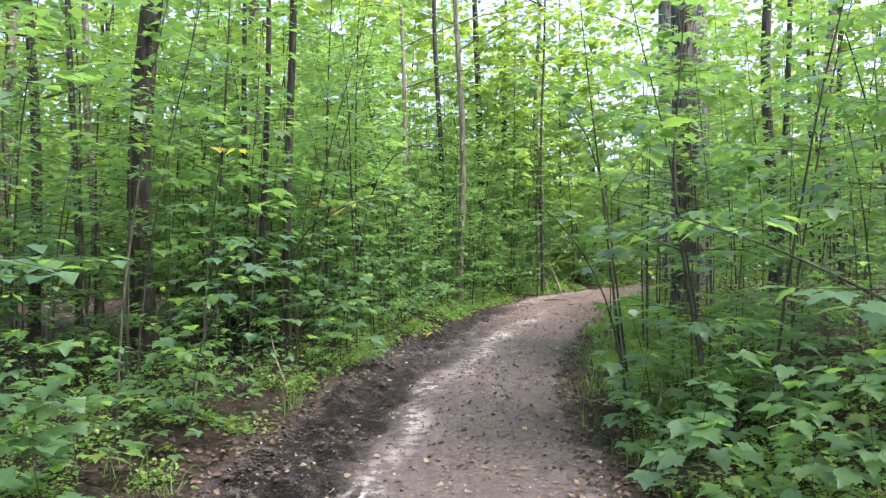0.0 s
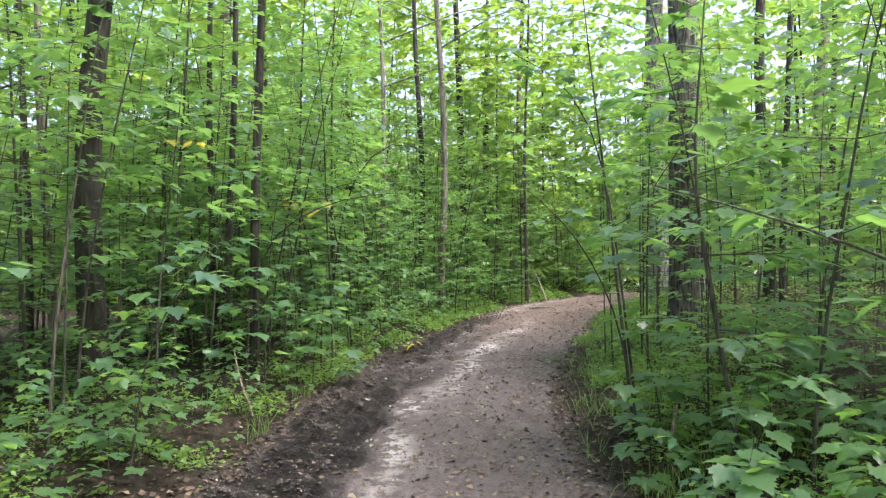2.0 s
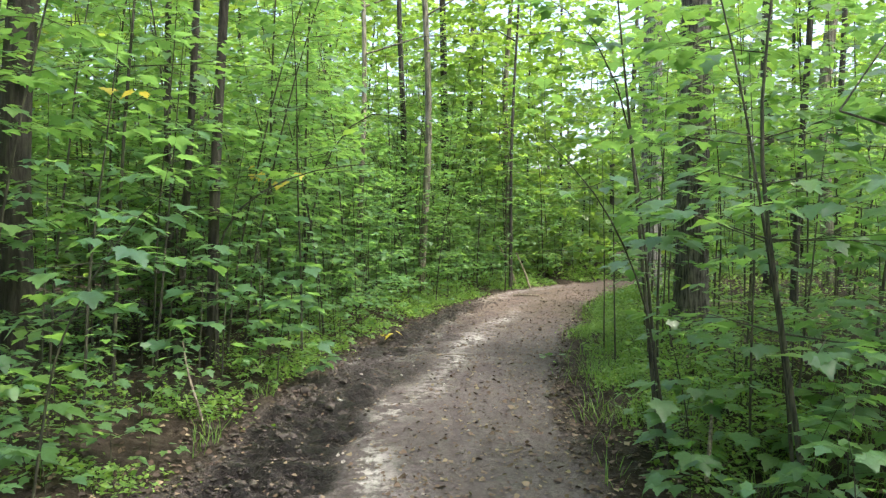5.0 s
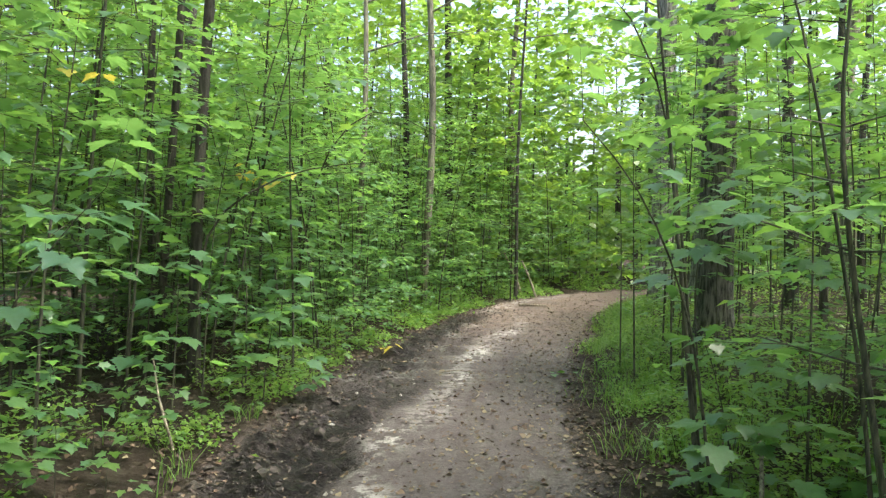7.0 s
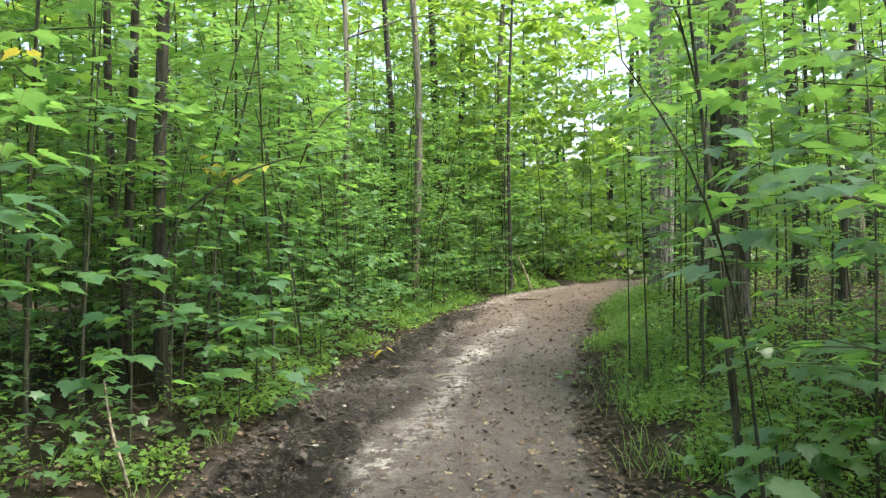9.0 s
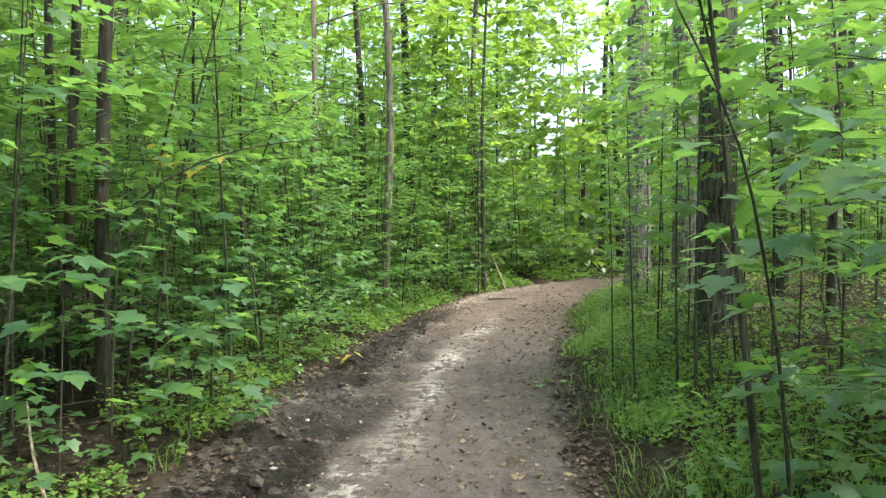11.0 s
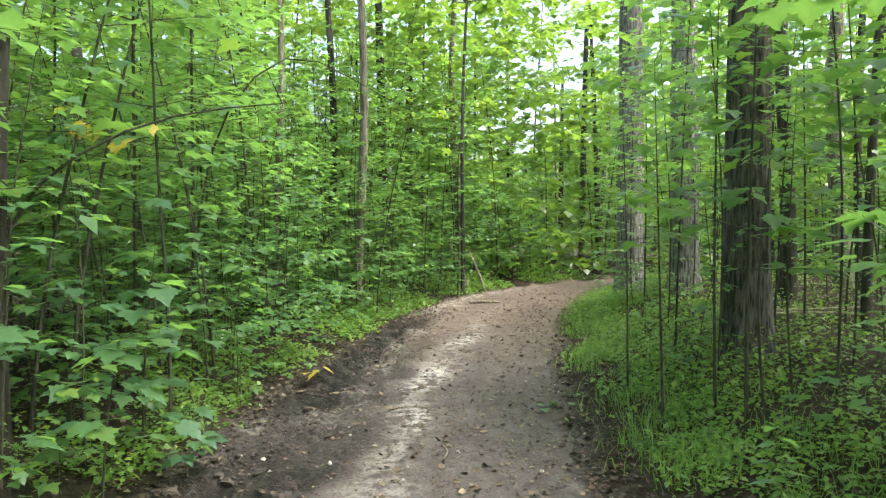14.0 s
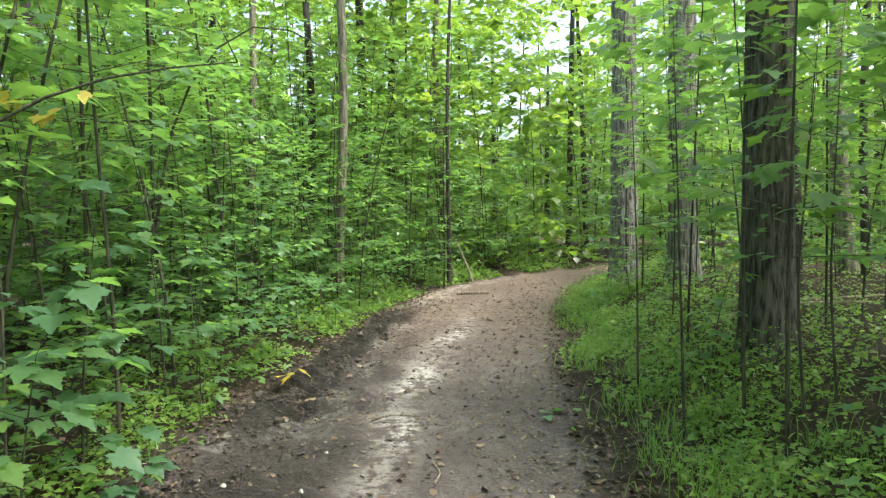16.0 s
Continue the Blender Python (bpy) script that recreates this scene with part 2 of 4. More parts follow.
def spread(lo, hi, fine, reach, grow):
    mid = list(np.arange(lo, hi + 1e-6, fine))
    up, down, step = [mid[-1]], [mid[0]], fine
    while up[-1] < reach:
        step *= grow
        up.append(up[-1] + step), down.append(down[-1] - step)
    return np.array(down[:0:-1] + mid + up[1:])


def build_ground():
    gx = spread(-2.2, 3.0, 0.07, 420, 1.15)
    gy = spread(4.2, 12.0, 0.07, 420, 1.04)
    gx, gy = gx[gx > -600], gy[(gy > -420) & (gy < 600)]
    X, Y = np.meshgrid(gx, gy)
    x, y = X.ravel(), Y.ravel()
    z = height(x, y)
    nx, ny = len(gx), len(gy)
    i = (np.arange(ny - 1)[:, None] * nx + np.arange(nx - 1)[None]).ravel()
    quads = np.stack([i, i + 1, i + nx + 1, i + nx], 1)
    me = mesh_from(np.stack([x, y, z], 1), quads)
    for name, vals in zip(("path", "mud", "pale", "warm"), path_masks(x, y)):
        a = me.attributes.new(name, "FLOAT", "POINT")
        a.data.foreach_set("value", np.ascontiguousarray(vals, dtype=np.float32))
    me.polygons.foreach_set("use_smooth", np.ones(len(quads), dtype=bool))
    me.materials.append(M_GROUND)
    return tagged(new("ground", me), "brown forest floor with a trodden muddy dirt path", "ground", kind="structure")


def mesh_from(verts, faces, name="mesh"):
    """A mesh from arrays; every face has the same number of corners."""
    me = bpy.data.meshes.new(name)
    verts, faces = np.asarray(verts, dtype=np.float32), np.asarray(faces, dtype=np.int32)
    k = faces.shape[1]
    me.vertices.add(len(verts)), me.loops.add(faces.size), me.polygons.add(len(faces))
    me.vertices.foreach_set("co", verts.ravel())
    me.loops.foreach_set("vertex_index", faces.ravel())
    me.polygons.foreach_set("loop_start", np.arange(0, faces.size, k, dtype=np.int32))
    me.update(calc_edges=True)
    return me


# ---- leaves ----
def lobed(detail):
    """A five-lobed maple blade of unit width in the xy plane, stalk at the origin, tip along +y, edges bent up a little."""
    if detail == 2:
        pts = [(0.0, 0.03), (0.12, -0.06), (0.33, -0.06), (0.3, 0.08), (0.44, 0.13), (0.4, 0.22), (0.56, 0.4), (0.42, 0.43), (0.4, 0.56), (0.25, 0.5), (0.24, 0.66), (0.13, 0.74), (0.1, 0.85), (0.0, 1.0)]
    else:
        pts = [(0.0, 0.02), (0.32, -0.05), (0.3, 0.14), (0.53, 0.4), (0.25, 0.52), (0.18, 0.74), (0.0, 0.98)]
    outline = pts + [(-px, py) for px, py in pts[-2:0:-1]]
    v = [(0.0, 0.3, 0.0)] + [(px, py, 0.16 * abs(px) - 0.16 * py * py - 0.12 * px * px) for px, py in outline]
    n = len(outline)
    return np.array(v), np.array([(0, 1 + i, 1 + (i + 1) % n) for i in range(n)])


def diamond():
    v = [(0, 0, 0), (0.42, 0.42, 0.09), (0, 1, -0.1), (-0.42, 0.42, 0.09)]
    return np.array(v), np.array([(0, 1, 2), (0, 2, 3)])


def three_lobed():
    v = [(0, 0.05, 0), (0.5, 0.2, 0.09), (0.34, 0.6, 0.05), (0, 0.95, -0.1), (-0.34, 0.6, 0.05), (-0.5, 0.2, 0.09)]
    return np.array(v), np.array([(0, 1, 2), (0, 2, 3), (0, 3, 4), (0, 4, 5)])


def kite():
    v = [(0, 0, 0), (0.5, 0.34, 0.07), (0, 1, -0.08), (-0.5, 0.34, 0.07)]
    return np.array(v), np.array([(0, 1, 2), (0, 2, 3)])


LOBED, FINE_LOBED, DIAMOND, SIMPLE, KITE = lobed(1), lobed(2), diamond(), three_lobed(), kite()


def blades(places, headings, droops, sizes, tones, template, mat, rolls=None):
    """One mesh of many leaf blades: each at its place, pointing along its heading, tipped down by its droop (radians)."""
    v, f = template
    n, k = len(places), len(v)
    c, s = np.cos(headings), np.sin(headings)
    fwd = np.stack([c * np.cos(droops), s * np.cos(droops), -np.sin(droops)], 1)
    side = np.stack([s, -c, np.zeros(n)], 1)
    up = np.cross(side, fwd)
    if rolls is not None:
        cr, sr_ = np.cos(rolls)[:, None], np.sin(rolls)[:, None]
        side, up = side * cr + up * sr_, up * cr - side * sr_
    w = (v[None, :, 0, None] * side[:, None] + v[None, :, 1, None] * fwd[:, None] + v[None, :, 2, None] * up[:, None]) * np.asarray(sizes)[:, None, None] + np.asarray(places)[:, None]
    faces = (f[None] + (np.arange(n) * k)[:, None, None]).reshape(-1, 3)
    me = mesh_from(w.reshape(-1, 3), faces, "blades")
    a = me.attributes.new("tone", "FLOAT", "POINT")
    a.data.foreach_set("value", np.repeat(np.asarray(tones, dtype=np.float32), k))
    me.polygons.foreach_set("use_smooth", np.ones(len(faces), dtype=bool))
    me.materials.append(mat)
    return me


# ---- wood ----
def tube(points, radii, sides=7, rng=None, rugged=0.0, closed=True):
    """Vertices and quads of a tapered limb along the given points."""
    pts = [Vector(p) for p in points]
    vs, fs = [], []
    for i, p in enumerate(pts):
        d = (pts[min(i + 1, len(pts) - 1)] - pts[max(i - 1, 0)]).normalized()
        a = d.orthogonal().normalized() if abs(d.z) < 0.9 else Vector((1, 0, 0)) - d * d.x
        a.normalize()
        b = d.cross(a)
        for s in range(sides):
            th = 2 * math.pi * s / sides
            r = radii[i] * (1 + (rng.uniform(-rugged, rugged) if rng else 0))
            vs.append(p + (a * math.cos(th) + b * math.sin(th)) * r)
        if i:
            o = (i - 1) * sides
            fs += [(o + s, o + (s + 1) % sides, o + sides + (s + 1) % sides, o + sides + s) for s in range(sides)]
    return vs, fs


class Wood:
    def __init__(self):
        self.v, self.f = [], []

    def limb(self, points, radii, sides=6, rng=None, rugged=0.0):
        v, f = tube(points, radii, sides, rng, rugged)
        o = len(self.v)
        self.v += v
        self.f += [tuple(o + i for i in q) for q in f]

    def mesh(self, mat, name="wood"):
        me = mesh_from([tuple(p) for p in self.v], self.f, name)
        me.polygons.foreach_set("use_smooth", np.ones(len(self.f), dtype=bool))
        me.materials.append(mat)
        return me


def curve_points(points, n):
    """n points evenly along a smooth line through the given points."""
    p = np.array(points, dtype=float)
    s = np.concatenate([[0], np.cumsum(np.linalg.norm(np.diff(p, axis=0), axis=1))])
    t = np.linspace(0, s[-1], n)
    q = np.stack([np.interp(t, s, p[:, k]) for k in range(3)], 1)
    for _ in range(2):
        q[1:-1] = (q[:-2] + 2 * q[1:-1] + q[2:]) / 4
    return q


class Foliage:
    def __init__(self):
        self.p, self.a, self.d, self.s, self.t, self.r = [], [], [], [], [], []

    def leaf(self, p, heading, droop, size, tone, roll=0.0):
        self.p.append(tuple(p)), self.a.append(heading), self.d.append(droop), self.s.append(size), self.t.append(tone), self.r.append(roll)

    def mesh(self, template, mat):
        return blades(np.array(self.p), np.array(self.a), np.array(self.d), np.array(self.s), np.array(self.t), template, mat, np.array(self.r))


def spray(wood, leaves, rng, start, heading, rise, length, size, radius, step=0.11, tone=0.5, side_twigs=True):
    """A leafy branch: a drooping line with pairs of leaves in a nearly level layer."""
    n = max(1, int(length / 0.42))
    pts, p = [Vector(start)], Vector(start)
    e = rise
    for i in range(n):
        heading += rng.uniform(-0.16, 0.16)
        e += rng.uniform(-0.10, 0.06)
        p = p + Vector((math.cos(heading) * math.cos(e), math.sin(heading) * math.cos(e), math.sin(e))) * (length / n)
        pts.append(p.copy())
    pts = pts if len(pts) > 2 else [pts[0], pts[0].lerp(pts[1], 0.5), pts[1]]
    n = len(pts) - 1
    wood.limb(pts if side_twigs else [pts[0], pts[-1]], [radius * (1 - 0.8 * i / n) for i in range(n + 1)] if side_twigs else [radius, radius * 0.2], 3)
    line = curve_points(pts, max(3, int(length / step)))
    for i, q in enumerate(line):
        if i < len(line) * 0.22:
            continue
        for sgn in (-1, 1):
            if rng.random() < 0.12:
                continue
            a = heading + sgn * rng.uniform(0.5, 1.3)
            stalk = size * rng.uniform(0.2, 0.7)
            q2 = (q[0] + math.cos(a) * stalk, q[1] + math.sin(a) * stalk, q[2] + rng.uniform(-0.03, 0.02))
            leaves.leaf(q2, a + rng.uniform(-0.5, 0.5), rng.gauss(0.15, 0.19), size * rng.uniform(0.5, 1.2), min(1, max(0, rng.gauss(tone, 0.24))), rng.gauss(0, 0.15))
    leaves.leaf(line[-1], heading, rng.gauss(0.3, 0.2), size, tone)
    if side_twigs and length > 0.5:
        for sgn in (-1, 1):
            q = line[int(len(line) * rng.uniform(0.25, 0.6))]
            spray(wood, leaves, rng, q, heading + sgn * rng.uniform(0.5, 1.0), rng.uniform(-0.15, 0.3), length * rng.uniform(0.4, 0.65), size, radius * 0.6, step, tone, False)


def sapling_parts(rng, line, r0, size, first, gap, reach, tone, template, label, leaf_mat=M_LEAF, bark=M_STEM, name="maple_sapling", sides=5, thin=1.0):
    """A young broadleaf tree: a stem along the line, level sprays of leaves from the height first upwards."""
    wood, leaves = Wood(), Foliage()
    pts = curve_points(line, 12)
    wood.limb([tuple(p) for p in pts], [r0 * (1 - 0.84 * i / 11) for i in range(12)], sides, rng, 0.05)
    top = pts[-1][2]
    z, a = first, rng.uniform(0, 6.28)
    while z < top:
        k = np.searchsorted(pts[:, 2], z)
        k = min(max(int(k), 1), 11)
        f = (z - pts[k - 1][2]) / max(pts[k][2] - pts[k - 1][2], 1e-3)
        q = pts[k - 1] + (pts[k] - pts[k - 1]) * min(max(f, 0), 1)
        part = (z - first) / max(top - first, 0.1)
        for sgn in (0, math.pi):
            if rng.random() < thin:
                spray(wood, leaves, rng, q, a + sgn + rng.uniform(-0.4, 0.4), rng.uniform(-0.05, 0.38), reach * rng.uniform(0.55, 1.1) * (1 - 0.55 * part), size, r0 * 0.35 * (1 - 0.5 * part), size * 0.85, tone)
        a += 1.57 + rng.uniform(-0.4, 0.4)
        z += gap * rng.uniform(0.6, 1.35)
    spray(wood, leaves, rng, pts[-1], a, 1.0, 0.35, size, r0 * 0.2, size * 0.6, tone)
    root = tagged(new(name), label, "sapling")
    stem = new("stem", wood.mesh(bark))
    stem.parent = root
    leaf_ob = tagged(new("foliage", leaves.mesh(template, leaf_mat)), kind="stuff")
    leaf_ob.parent = root
    return root


def straight_line(rng, height_, lean=0.12):
    a, dx, dy = rng.uniform(0, 6.28), rng.gauss(0, lean), rng.gauss(0, lean)
    line = [(0, 0, -0.15)]
    for k in (0.2, 0.4, 0.6, 0.8, 1.0):
        bend = 0.022 * height_ * k
        line.append((dx * height_ * k ** 1.6 + rng.uniform(-bend, bend), dy * height_ * k ** 1.6 + rng.uniform(-bend, bend), height_ * k))
    return line


def moved(x, y, z, turn, scale=1.0):
    return Matrix.Translation((x, y, z)) @ Matrix.Rotation(turn, 4, "Z") @ Matrix.Scale(scale, 4)


# ---- large structure ----
ground = build_ground()


def big_tree(x, y, dia, label, bark, lean=(0.0, 0.0), tall=16.0, ribs=0, name="tree", crown=0, seed=1):
    """A forest tree with a flared foot, furrowed trunk, limbs, and a thin crown of leaf sprays high up."""
    rng = random.Random(seed)
    z0 = h(x, y)
    sides, rings = (28 if ribs else 12), (46 if ribs else 18)
    wood = Wood()
    vs, fs = [], []
    for i in range(rings):
        k = i / (rings - 1)
        zz = -0.25 + tall * k ** 1.5
        r = dia / 2 * (1 - 0.55 * zz / tall) + dia * 0.16 * math.exp(-max(zz, 0) / 0.28)
        for s in range(sides):
            th = 2 * math.pi * s / sides
            rr = r * (1 + 0.06 * math.sin(3 * th + seed) * math.exp(-max(zz, 0) / 0.6) + 0.025 * math.sin(5 * th + zz * 0.9))
            if ribs:
                rr += dia * 0.035 * noise.noise(Vector((math.cos(th) * 4.5, math.sin(th) * 4.5, zz * 0.9 + seed)))
                rr += dia * 0.03 * (1 if s % 2 else -1) * (0.4 + 0.6 * noise.noise(Vector((s * 1.7, zz * 1.3, seed))))
            sway = dia * 0.45 * math.sin(zz * 0.75 + seed) if not ribs else 0.0
            vs.append(Vector((lean[0] * zz + sway + rr * math.cos(th), lean[1] * zz + rr * math.sin(th), zz)))
        if i:
            o = (i - 1) * sides
            fs += [(o + s, o + (s + 1) % sides, o + sides + (s + 1) % sides, o + sides + s) for s in range(sides)]
    wood.v, wood.f = vs, fs
    leaves = Foliage()
    for j in range(crown):
        zz = rng.uniform(tall * 0.3, tall)
        a = rng.uniform(0, 6.28)
        q = Vector((lean[0] * zz, lean[1] * zz, zz))
        ln = rng.uniform(1.2, 3.2)
        end = q + Vector((math.cos(a) * ln, math.sin(a) * ln, rng.uniform(0.0, 0.9)))
        wood.limb([q, (q + end) / 2 + Vector((0, 0, 0.15)), end], [0.022, 0.014, 0.006], 5)
        for b in range(4):
            spray(wood, leaves, rng, q.lerp(end, 0.4 + 0.2 * b), a + rng.uniform(-1.2, 1.2), rng.uniform(-0.2, 0.4), rng.uniform(0.6, 1.3), 0.17, 0.008, 0.13, 0.72)
    ob = tagged(new(name), label, "tree")
    bole = new("trunk", wood.mesh(bark))
    bole.parent = ob
    ob.matrix_world = Matrix.Translation((x, y, z0))
    if crown:
        fo = tagged(new("foliage", leaves.mesh(SIMPLE, M_LEAF_FAR)), kind="stuff")
        fo.parent = ob
    return ob


# the three stout trees beside the bend and the trunks behind them
big_tree(3.50, 11.15, 0.40, "stout grey-brown tree with deeply furrowed bark beside the path", M_BARK_BIG, (0.004, 0.0), 15, 1, crown=5, seed=3)
big_tree(5.64, 16.8, 0.46, "tall grey tree with furrowed bark behind the first", M_BARK_GREY, (-0.006, 0.0), 16, 1, crown=6, seed=5)
big_tree(5.55, 18.9, 0.50, "tall grey tree with rough bark near the bend", M_BARK_GREY, (0.0, 0.0), 17, 1, crown=6, seed=7)
TREES = [
    # x, y, diameter, lean, bark, crown
    (6.66, 15.7, 0.24, 0.01, M_BARK_DARK, 4), (8.8, 17.4, 0.3, 0.0, M_BARK_PALE, 4), (8.5, 16.4, 0.14, -0.01, M_BARK_DARK, 3), (5.25, 11.9, 0.1, 0.02, M_BARK_DARK, 3),
    (0.41, 17.7, 0.165, 0.0, M_BARK_PALE, 5), (-4.9, 20.5, 0.36, 0.01, M_BARK_DARK, 5), (3.07, 24.4, 0.2, 0.0, M_BARK_PALE, 4), (2.71, 21.4, 0.09, 0.02, M_BARK_DARK, 4),
    (-3.36, 8.6, 0.28, 0.05, M_BARK_DARK, 3), (-1.94, 9.7, 0.115, 0.015, M_BARK_DARK, 3), (-2.45, 10.3, 0.09, 0.03, M_BARK_DARK, 3), (-5.85, 11.0, 0.16, 0.0, M_BARK_DARK, 3),
    (-5.73, 12.0, 0.11, 0.0, M_BARK_DARK, 3), (-5.41, 12.0, 0.13, -0.01, M_BARK_PALE, 3), (-2.77, 11.0, 0.09, 0.0, M_BARK_DARK, 3), (-7.3, 13.0, 0.22, 0.0, M_BARK_PALE, 3),
    (-0.85, 16.9, 0.12, 0.0, M_BARK_PALE, 3), (-0.08, 19.8, 0.16, 0.0, M_BARK_DARK, 3), (12.0, 20.0, 0.3, 0.0, M_BARK_BIG, 3), (10.2, 14.0, 0.2, 0.0, M_BARK_DARK, 3),
]
for i, (x, y, dia, lean, bark, crown) in enumerate(TREES):
    big_tree(x, y, dia, "slender dark forest tree with an upright trunk" if bark is M_BARK_DARK else "slender pale-barked forest tree with an upright trunk", bark, (lean, 0.0), 9 + dia * 14, 0, crown=crown, seed=20 + i)


# ---- young maples: kinds of them, then copies in the wood ----
rng = random.Random(11)
TALL = [sapling_parts(rng, straight_line(rng, hh, 0.12), 0.008 + 0.002 * hh, 0.112, 0.6 + 0.2 * (k % 4), 0.3, 1.2, 0.52 + 0.04 * (k % 3), KITE, "tall young maple with level layers of green leaves") for k, hh in enumerate((4.2, 4.8, 5.5, 6.2, 6.8, 5.0))]
MID = [sapling_parts(rng, straight_line(rng, hh, 0.09), 0.004 + 0.0022 * hh, 0.1, 0.3 + 0.12 * (k % 3), 0.2, 0.66, 0.42 + 0.04 * (k % 3), KITE, "slim young maple with broad green leaves") for k, hh in enumerate((1.5, 1.9, 2.3, 2.7, 3.1))]
NEAR = [sapling_parts(rng, straight_line(rng, hh, 0.12), 0.005 + 0.002 * hh, 0.11, first, 0.26, 0.68, 0.42 + 0.04 * (k % 3), FINE_LOBED if k < 1 else LOBED, "slim young maple with broad five-lobed leaves") for k, (hh, first) in enumerate(((2.2, 0.5), (2.9, 0.8), (3.6, 1.3), (4.2, 1.7)))]
LOW = [sapling_parts(rng, straight_line(rng, hh, 0.12), 0.004 + 0.003 * hh, 0.085, 0.1, 0.14, 0.2, 0.5, LOBED, "knee-high maple seedling on the forest floor", name="maple_seedling") for k, hh in enumerate((0.3, 0.4, 0.5, 0.65, 0.8))]
BIGLEAF = [sapling_parts(rng, straight_line(rng, hh, 0.12), 0.006, 0.135, 0.12, 0.13, 0.3, 0.5, FINE_LOBED, "low maple shoot with large dull green leaves", name="maple_shoot") for k, hh in enumerate((0.45, 0.6, 0.8))]


def gap_to_path(x, y):
    le, re = float(left_edge(y)), float(right_edge(y))
    return le - x if x < le else (x - re if x > re else -1)


placed = []


def free(x, y, d):
    if any((x - a) ** 2 + (y - b) ** 2 < d * d for a, b in placed):
        return False
    placed.append((x, y))
    return True


def scatter(kinds, count, xr, yr, clear, apart, group, keep=lambda x, y: True, scale=(0.85, 1.15)):
    made = tries = 0
    while made < count and tries < count * 60:
        tries += 1
        x, y = rng.uniform(*xr), rng.uniform(*yr)
        if gap_to_path(x, y) < clear or not keep(x, y) or not free(x, y, apart):
            continue
        src = kinds[made] if made < len(kinds) and not src_used[id(kinds)] else None
        m = moved(x, y, h(x, y), rng.uniform(0, 6.28), rng.uniform(*scale))
        if src is not None:
            src.matrix_world = m
            tagged(src, group=group)
        else:
            tagged(copy_thing(rng.choice(kinds), m), group=group)
        made += 1
    src_used[id(kinds)] = True


NEAR_TALL = NEAR[2:]
src_used = {id(k): False for k in (TALL, MID, NEAR, LOW, BIGLEAF)}
src_used[id(NEAR_TALL)] = True
GROUP = "young maples lining the path"
left = lambda x, y: x < left_edge(y)
right = lambda x, y: x > right_edge(y)
# the dense wall of young trees on the outer side of the bend
scatter(TALL, 66, (-5.5, 4.5), (10.8, 24.0), 0.8, 0.5, GROUP, lambda x, y: left(x, y) and gap_to_path(x, y) < 5)
scatter(TALL, 22, (-8.5, -2.4), (6.8, 14.0), 1.3, 0.7, GROUP, left)
scatter(TALL, 29, (-12.0, 8.0), (15.0, 32.0), 1.0, 0.8, GROUP, left)
scatter(NEAR, 16, (1.9, 5.0), (4.6, 7.8), 0.6, 0.4, GROUP, right)
scatter(NEAR, 5, (-4.2, -2.4), (6.0, 9.0), 0.7, 0.6, GROUP, left)
scatter(NEAR, 8, (-3.2, -1.4), (9.0, 12.0), 0.6, 0.5, GROUP, left)
scatter(NEAR, 3, (3.6, 6.0), (8.6, 10.8), 1.6, 0.9, GROUP, right)
scatter(NEAR_TALL, 6, (2.9, 6.0), (9.8, 15.5), 0.9, 0.6, GROUP, right)
scatter(TALL, 19, (3.0, 16.0), (8.5, 27.0), 1.5, 1.0, GROUP, lambda x, y: right(x, y) and not (y > 13 and gap_to_path(x, y) < 1.2))
scatter(TALL, 16, (6.0, 22.0), (25.0, 36.0), 1.0, 1.0, GROUP)
scatter(NEAR, 12, (-3.6, -1.0), (9.5, 11.8), 0.35, 0.35, GROUP, left)
scatter(MID, 95, (-5.5, 5.5), (11.6, 26.0), 0.4, 0.3, GROUP, lambda x, y: left(x, y) and gap_to_path(x, y) < 3.5)
scatter(NEAR, 16, (-6.0, -2.2), (6.0, 10.5), 1.0, 0.6, GROUP, left)
scatter(MID, 11, (5.0, 9.5), (10.5, 15.5), 2.2, 0.8, GROUP, lambda x, y: right(x, y))
scatter(MID, 14, (4.0, 14.0), (12.0, 26.0), 1.5, 0.9, GROUP, right)
scatter(LOW, 42, (-3.8, -1.2), (5.0, 10.5), 0.25, 0.3, "seedlings on the forest floor", left)
scatter(LOW, 60, (-2.0, 3.0), (10.5, 22.0), 0.12, 0.22, "seedlings on the forest floor", lambda x, y: left(x, y) and gap_to_path(x, y) < 2.2)
scatter(LOW, 20, (1.2, 4.5), (4.5, 8.2), 0.2, 0.22, "seedlings on the forest floor", right)
scatter(LOW, 18, (2.0, 6.0), (8.2, 18.0), 0.5, 0.3, "seedlings on the forest floor", lambda x, y: right(x, y) and gap_to_path(x, y) < 2.6)
scatter(BIGLEAF, 26, (1.3, 3.6), (3.6, 6.8), 0.25, 0.25, "large-leaved shoots beside the path", right)
scatter(BIGLEAF, 6, (-4.2, -2.0), (4.6, 9.5), 0.45, 0.3, "large-leaved shoots beside the path", left)

scatter(MID, 11, (2.3, 4.6), (5.9, 7.9), 0.8, 0.4, GROUP, right)
# tall maples filling the left edge; those out of view shade the verge
scatter(TALL, 7, (-5.8, -2.9), (3.6, 6.6), 1.2, 0.6, GROUP, left)
scatter(BIGLEAF, 5, (-3.3, -2.0), (3.9, 6.3), 0.4, 0.28, "large-leaved shoots beside the path", left)
scatter(LOW, 8, (-3.4, -1.8), (4.0, 7.0), 0.3, 0.22, "seedlings on the forest floor", left)
